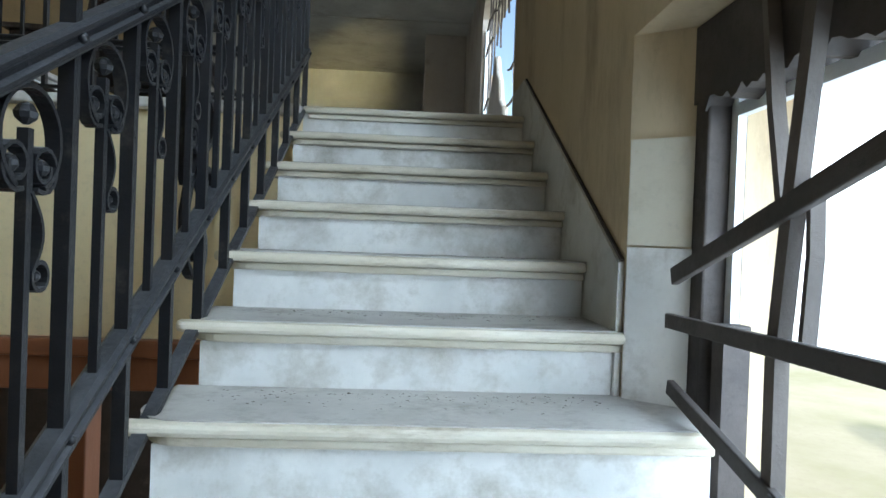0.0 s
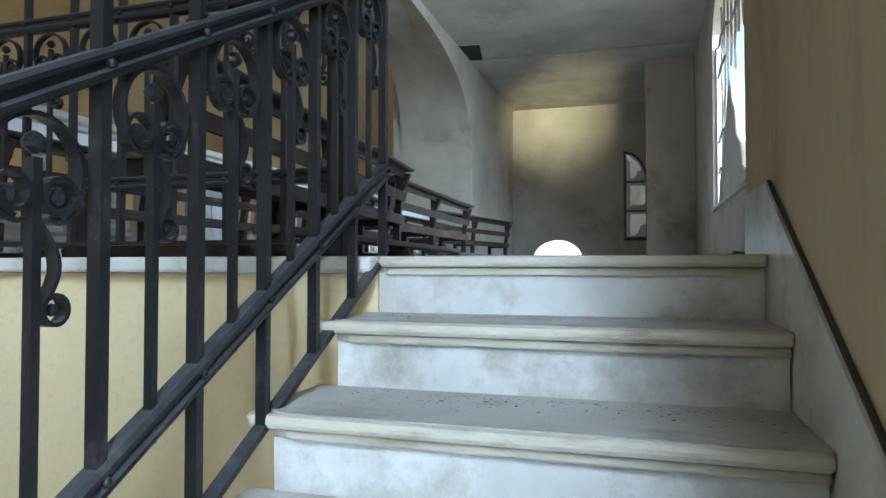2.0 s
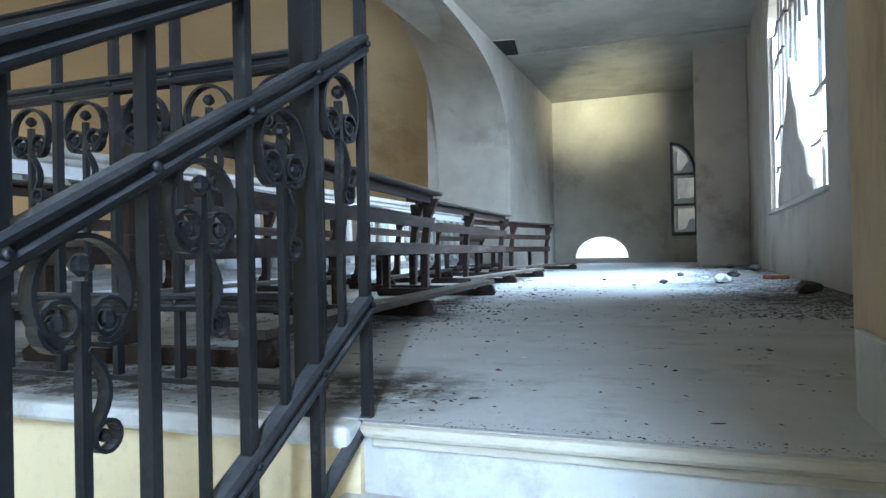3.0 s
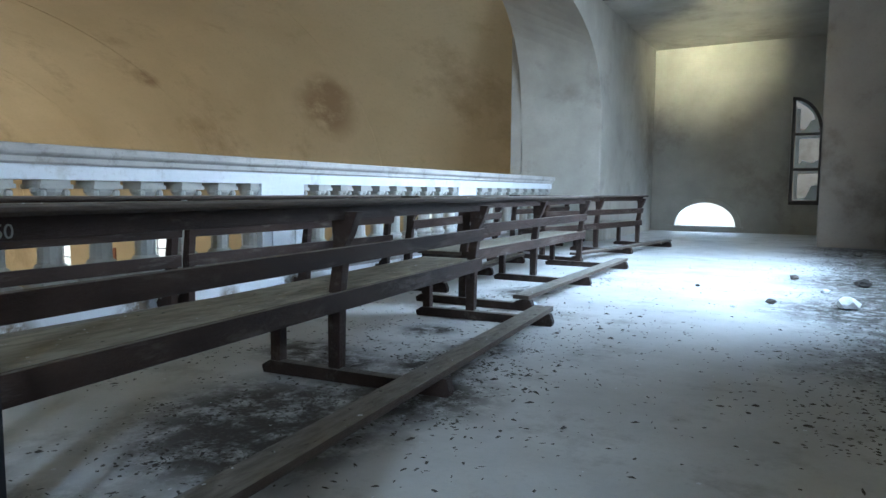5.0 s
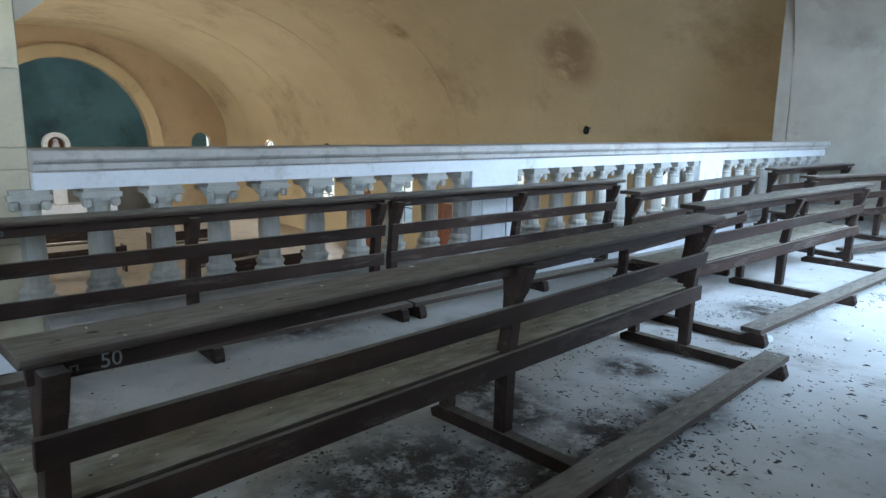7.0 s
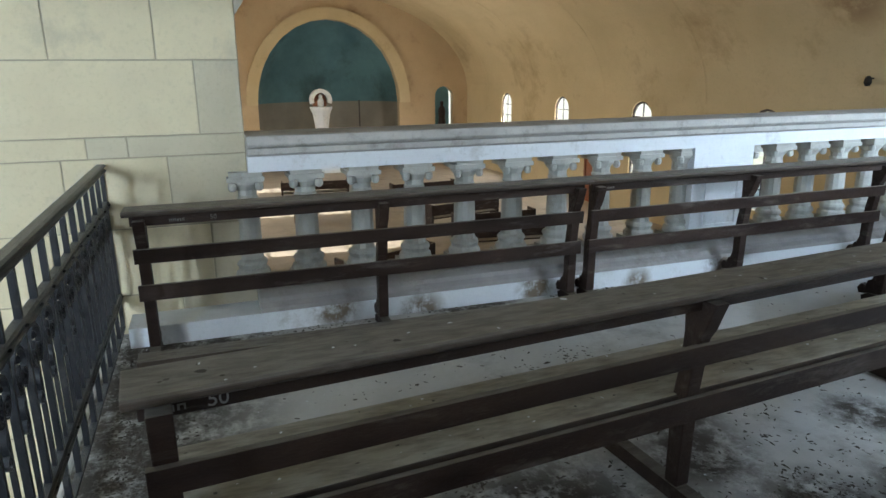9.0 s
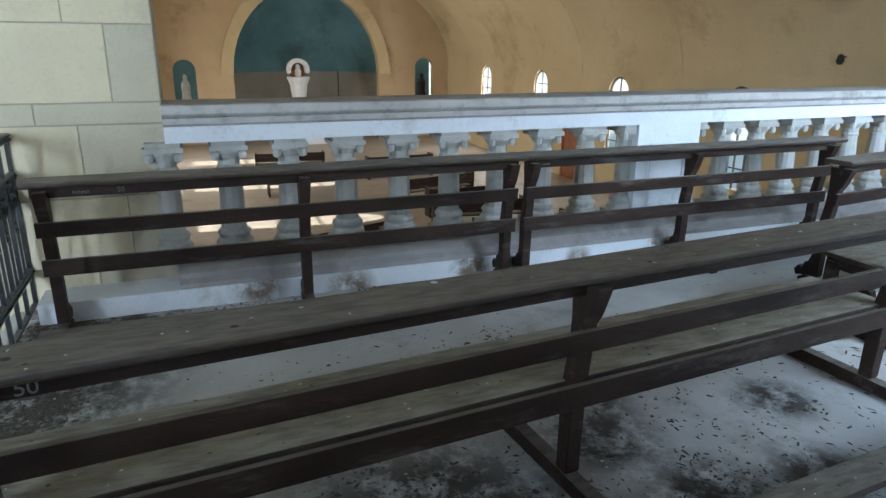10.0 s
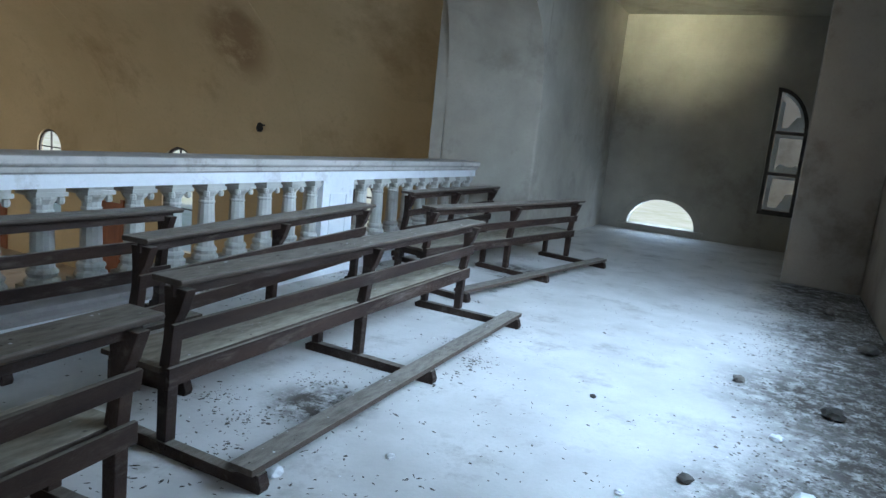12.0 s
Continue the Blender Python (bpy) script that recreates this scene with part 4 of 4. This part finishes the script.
first = nave_bench()
first.matrix_basis = pose(-12.0, 13.5, NAVE)
for k, (x, y, r) in enumerate(((-14.0, 13.7, 4), (-16.2, 13.4, -8), (-18.0, 13.8, 0), (-20.0, 13.5, 12), (-11.5, 9.6, -10), (-14.5, 9.3, 20), (-22.5, 9.4, 0), (-24.5, 13.5, 3), (-26.5, 9.4, -5))):
    copy_thing(first, pose(x, y, NAVE, 0, 0, r))
for x in (-9.5, -16.2, -21.9, -27.6, -33.3):
    bm = bmesh.new()
    prism(bm, arc(-0.012) + arc(0.02)[::-1], 'x', x - 0.35, x + 0.35)
    structure(finish("vault_rib", bm, M_VAULT), "shallow ochre rib across the nave vault", "rib")

# ---- wooden screen below the gallery edge ----
screen = structure(empty("wooden_screen"), "reddish-brown wooden screen below the gallery edge", "screen")
part("lintel", boxed(-3.29, 0.72, 4.52, 4.72, -1.36, -1.12), M_BROWN, screen, bevel=0.01)
part("cornice", boxed(-3.29, 0.72, 4.48, 4.55, -1.20, -1.12), M_BROWN, screen, bevel=0.01)
for x in (-3.2, -2.2, -1.35, -0.25, 0.62):
    part("post", boxed(x - 0.07, x + 0.07, 4.54, 4.70, NAVE, -1.36), M_BROWN, screen, bevel=0.008)
for x0, x1 in ((-3.13, -2.27), (-2.13, -1.42)):
    part("panel", boxed(x0, x1, 4.58, 4.64, NAVE, -1.36), M_BROWN, screen)
part("panel", boxed(-1.28, -0.8, 4.60, 4.66, NAVE, -1.36), M_BROWN, screen)
structure(finish("floor_lower", boxed(-3.87, 2.35, -1.2, 8.0, NAVE - 0.1, NAVE), M_NAVEFLOOR), "dim tiled floor at the foot of the stair", "floor")
# Near-black colour puts the unlit depth of the room into this wall.
structure(finish("wall_below", boxed(-3.3, 1.83, 7.8, 8.0, NAVE, -0.28), M_DARKFRAME), "plain wall of the room below the gallery, coloured near-black for its gloom", "wall")


# ---- painted marks on the benches: strokes too worn to read ----
def marks(at, ang, size, n, seed):
    r = random.Random(seed)
    root = tagged(empty("seat_mark", pose(*at, 0, 0, ang)), "worn white painted mark on a pew back", "marking")
    y = 0.0
    for k in range(n):
        w = size * r.uniform(0.35, 0.9)
        z = size * r.uniform(0.0, 0.15)
        part("stroke", boxed(0, 0.002, y, y + w * 0.3, z, z + size * 0.5), M_PAINTMARK, root)
        part("stroke", boxed(0, 0.002, y + w * 0.3, y + w, z + size * 0.38, z + size * 0.5), M_PAINTMARK, root)
        part("stroke", boxed(0, 0.002, y + w * 0.75, y + w, z, z + size * 0.38), M_PAINTMARK, root)
        y += w + size * 0.2
    return root


marks((-0.392, 5.075, 0.832), 4.7, 0.034, 3, 1)
fc = bpy.data.curves.new("number", 'FONT')
fc.body, fc.size, fc.extrude = "50", 0.056, 0.001
tmp = new("number", fc)
bpy.context.view_layer.update()
nm = bpy.data.meshes.new_from_object(tmp.evaluated_get(bpy.context.evaluated_depsgraph_get()))
bpy.data.objects.remove(tmp)
nm.materials.clear()
nm.materials.append(M_PAINTMARK)
number = tagged(new("painted_number", nm), "white hand-painted number 50 on a pew back", "marking")
number.matrix_basis = pose(-0.403, 5.20, 0.828, 0, 0, 4.7) @ Matrix(((0, 0, 1, 0), (1, 0, 0, 0), (0, 1, 0, 0), (0, 0, 0, 1)))
bench_number = tagged(new("painted_number", nm), "small white hand-painted number 50 on a kneeling bench", "marking")
bench_number.matrix_basis = pose(-2.769, 5.24, 0.834, 0, 0, 0) @ Matrix(((0, 0, 1, 0), (0.7, 0, 0, 0), (0, 0.7, 0, 0), (0, 0, 0, 1)))
marks((-2.769, 5.02, 0.834), 0, 0.03, 4, 3)
marks((-2.763, 7.92, 0.834), 0, 0.03, 3, 4)


# ---- debris ----
def chips(name, label, places, material, seed, lo, hi, slim=0.35):
    r = random.Random(seed)
    verts, faces = [], []
    for x, y, z in places:
        s = r.uniform(lo, hi) * (1 if r.random() < 0.9 else 1.7)
        a, e = r.uniform(0, 6.28), r.uniform(slim, min(1.0, slim * 2.8))
        h = min(s * r.uniform(0.1, 0.45), 0.012)
        n, c = len(verts), 6
        for q in range(c):
            t, w = q * 6.283 / c, s * r.uniform(0.55, 1.2)
            u, v = w * math.cos(t), w * e * math.sin(t)
            verts.append((x + u * math.cos(a) - v * math.sin(a), y + u * math.sin(a) + v * math.cos(a), z + 0.001))
        verts.append((x + r.uniform(-0.3, 0.3) * s * e, y + r.uniform(-0.3, 0.3) * s * e, z + h))
        faces += [(n + q, n + (q + 1) % c, n + c) for q in range(c)]
    me = bpy.data.meshes.new(name)
    me.from_pydata(verts, [], faces)
    me.materials.append(material)
    return tagged(new(name, me), label, "debris", kind="stuff")


r0 = random.Random(11)
near_wall = []
while len(near_wall) < 9000:
    y = r0.uniform(7.0, 17.8)
    x = 2.56 - abs(r0.gauss(0, 0.55))
    edge = 1.15 + 0.25 * math.sin(2.1 * y) + 0.15 * math.sin(5.3 * y + 1)
    if x > edge - 0.5 * r0.random() ** 2:
        near_wall.append((x, y, 0.0))
chips("debris", "dark plaster and leaf debris heaped along the facade wall", near_wall, M_RUBBLE, 5, 0.004, 0.015)
chips("debris", "dark rotted litter along the facade wall", [(min(x + 0.1, 2.56), y + 0.07, 0.0) for x, y, z in near_wall], M_DEBRIS, 6, 0.004, 0.015)
wide = [(r0.uniform(-3.0, 2.6), 4.7 + 17 * r0.random() ** 1.3, 0.0) for _ in range(2600)]
chips("debris", "fine dark crumbs scattered over the gallery floor", wide, M_DEBRIS, 7, 0.003, 0.010)
chips("debris", "pale plaster crumbs scattered over the gallery floor", [(r0.uniform(-3.0, 2.6), r0.uniform(4.7, 21), 0.0) for _ in range(500)], M_WHITE, 8, 0.003, 0.010)
dark = []
for cx, cy, sx, sy, n in ((-0.45, 6.4, 0.25, 0.5, 34), (-0.25, 7.5, 0.2, 0.4, 12), (-1.2, 7.4, 0.4, 0.5, 9), (-0.9, 10.2, 0.35, 0.7, 12), (-1.6, 15.0, 0.4, 0.9, 12), (-0.7, 12.0, 0.25, 0.6, 9), (-1.9, 4.84, 0.9, 0.12, 90), (-2.93, 7.5, 0.04, 2.5, 50), (-0.75, 5.0, 0.2, 0.15, 14), (0.0, 4.85, 0.4, 0.1, 8)):
    for _ in range(n):
        px, py, ps = r0.gauss(cx, sx), max(4.65, r0.gauss(cy, sy)), r0.uniform(0.03, 0.11)
        dark += [(r0.gauss(px, ps), max(4.61, r0.gauss(py, ps)), 0.0) for _ in range(r0.randint(12, 55))]
chips("debris", "dark rotted dirt in patches below the pews", dark, M_DEBRIS, 9, 0.003, 0.013)
flakes = []
for cx, cy, sx, sy, n in ((-0.35, 6.6, 0.35, 0.9, 240), (-0.2, 8.3, 0.45, 0.9, 110), (0.1, 7.2, 0.3, 1.1, 40), (-0.8, 10.0, 0.5, 1.2, 110), (0.6, 9.5, 0.9, 2.5, 60), (-1.7, 7.5, 0.6, 1.6, 90), (1.3, 6.4, 0.5, 1.2, 10)):
    flakes += [(r0.gauss(cx, sx), max(4.75, r0.gauss(cy, sy)), 0.0) for _ in range(int(1.8 * n))]
chips("debris", "thin dark curled flakes lying round the pews", [p for p in flakes if -2.98 < p[0] < 2.4], M_DEBRIS, 12, 0.007, 0.020, 0.16)
chips("debris", "thin dark slivers lying round the pews", [(x + r0.gauss(0, 0.06), y + r0.gauss(0, 0.06), z) for x, y, z in flakes if -2.9 < x < 2.3 and y > 4.9], M_DEBRIS, 13, 0.006, 0.018, 0.14)
on_seat = []
for a, b, ln in (((-0.47, 5.03), (-0.78, 8.77), 3.74), ((-1.12, 9.20), (-1.185, 12.71), 3.51)):
    ux, uy = (b[0] - a[0]) / ln, (b[1] - a[1]) / ln
    for _ in range(130):
        s, w = r0.uniform(0.05, ln - 0.05), -r0.uniform(0.03, 0.40)
        on_seat.append((a[0] + ux * s + uy * w, a[1] + uy * s - ux * w, 0.455))
    for _ in range(60):
        s, w = r0.uniform(0.0, ln), r0.uniform(-0.01, 0.14)
        on_seat.append((a[0] + ux * s + uy * w, a[1] + uy * s - ux * w, 0.920))
    for _ in range(45):
        s, w = r0.uniform(0.0, ln), r0.uniform(0.49, 0.61)
        on_seat.append((a[0] + ux * s + uy * w, a[1] + uy * s - ux * w, 0.135))
chips("debris", "pale plaster crumbs lying on the pews", on_seat[::2], M_WHITE, 14, 0.003, 0.009)
chips("debris", "dark crumbs lying on the pews", on_seat[1::2], M_DEBRIS, 15, 0.003, 0.011)
steps_litter = []
for i in range(0, 9):
    for _ in range(170):
        steps_litter.append((r0.uniform(0.82, 1.78), TOP - GO * i + GO - abs(r0.gauss(0, 0.07)) - 0.01 if i else TOP + r0.uniform(0.02, 0.08), -RISE * i))
chips("debris", "dark crumbs lying on the stair treads", steps_litter, M_DEBRIS, 10, 0.0015, 0.0050)


def stone(x, y, s, seed, material, label):
    r = random.Random(seed)
    bm = bmesh.new()
    bmesh.ops.create_icosphere(bm, subdivisions=2, radius=s)
    for v in bm.verts:
        v.co *= 0.75 + 0.35 * noise.noise(v.co / s * 1.3 + Vector((seed, 0, 0))) + 0.1 * r.random()
        v.co.z *= 0.6
    low = min(v.co.z for v in bm.verts)
    for v in bm.verts:
        v.co += Vector((x, y, -low - 0.004))
    return tagged(finish("rubble_lump", bm, material), label, "rubble", "lumps of fallen plaster")


for k, (x, y, s, pale) in enumerate(((1.31, 12.65, 0.06, 0), (1.17, 10.65, 0.05, 0), (-0.56, 9.40, 0.06, 1), (1.75, 10.7, 0.11, 1), (1.95, 12.3, 0.09, 0), (2.35, 14.5, 0.10, 0), (2.3, 9.0, 0.12, 0), (1.6, 11.6, 0.05, 1), (-0.2, 9.9, 0.03, 1), (2.1, 16.2, 0.08, 0), (0.9, 10.3, 0.03, 1), (0.45, 11.5, 0.03, 0))):
    stone(x, y, s, k + 3, M_WHITE if pale else M_RUBBLE, "pale lump of fallen plaster on the floor" if pale else "dark lump of fallen plaster on the floor")
bm = boxed(-0.11, 0.11, -0.09, 0.09, 0.0, 0.05)
brick = finish("fallen_brick", bm, M_BROWN, bevel=0.008)
brick.matrix_basis = pose(2.35, 11.6, 0.0, 0, 0, 25)
tagged(brick, "dull brown broken brick by the wall", "brick")


# ---- tree outside the stair window ----
tree = tagged(empty("tree", Matrix.Translation((9.5, 4.7, NAVE - 0.3))), "pale green tree standing outside the stair window", "tree")
bm = bmesh.new()
for (p, q, w) in (((0, 0, 0), (0.1, 0.05, 1.6), 0.22), ((0.1, 0.05, 1.6), (0.0, 0.2, 3.0), 0.15), ((0.1, 0.05, 1.6), (0.7, 0.3, 2.9), 0.10), ((0.1, 0.05, 1.6), (-0.5, -0.4, 2.8), 0.10), ((0.0, 0.2, 3.0), (0.2, -0.2, 4.0), 0.08)):
    n = 7
    d = (Vector(q) - Vector(p))
    s = d.cross(Vector((0.3, 1, 0.2))).normalized()
    u = d.cross(s).normalized()
    ra, rb = ([bm.verts.new(Vector(c) + (s * math.cos(6.283 * k / n) + u * math.sin(6.283 * k / n)) * r) for k in range(n)] for c, r in ((p, w), (q, w * 0.6)))
    for k in range(n):
        bm.faces.new((ra[k], ra[(k + 1) % n], rb[(k + 1) % n], rb[k]))
part("trunk", bm, M_BARK, tree, smooth=True)
rt = random.Random(21)
verts, faces = [], []
for _ in range(3500):
    c = rt.choice(((0.0, 0.2, 3.2), (0.6, 0.3, 2.9), (-0.5, -0.4, 2.9), (0.2, -0.2, 4.0), (0.1, 0.5, 3.7), (-0.2, 0.0, 2.4)))
    v = Vector((rt.gauss(0, 1), rt.gauss(0, 1), rt.gauss(0, 1))).normalized() * 0.75 * rt.random() ** 0.4
    o = Vector(c) + v
    a = Vector((rt.gauss(0, 1), rt.gauss(0, 1), rt.gauss(0, 1))).normalized() * 0.06
    b = a.cross(Vector((rt.gauss(0, 1), rt.gauss(0, 1), rt.gauss(0, 1)))).normalized() * 0.03
    n = len(verts)
    verts += [tuple(o - a), tuple(o + b), tuple(o + a), tuple(o - b)]
    faces.append((n, n + 1, n + 2, n + 3))
me = bpy.data.meshes.new("crown")
me.from_pydata(verts, [], faces)
me.materials.append(M_LEAF)
crown = new("crown", me)
crown.parent = tree
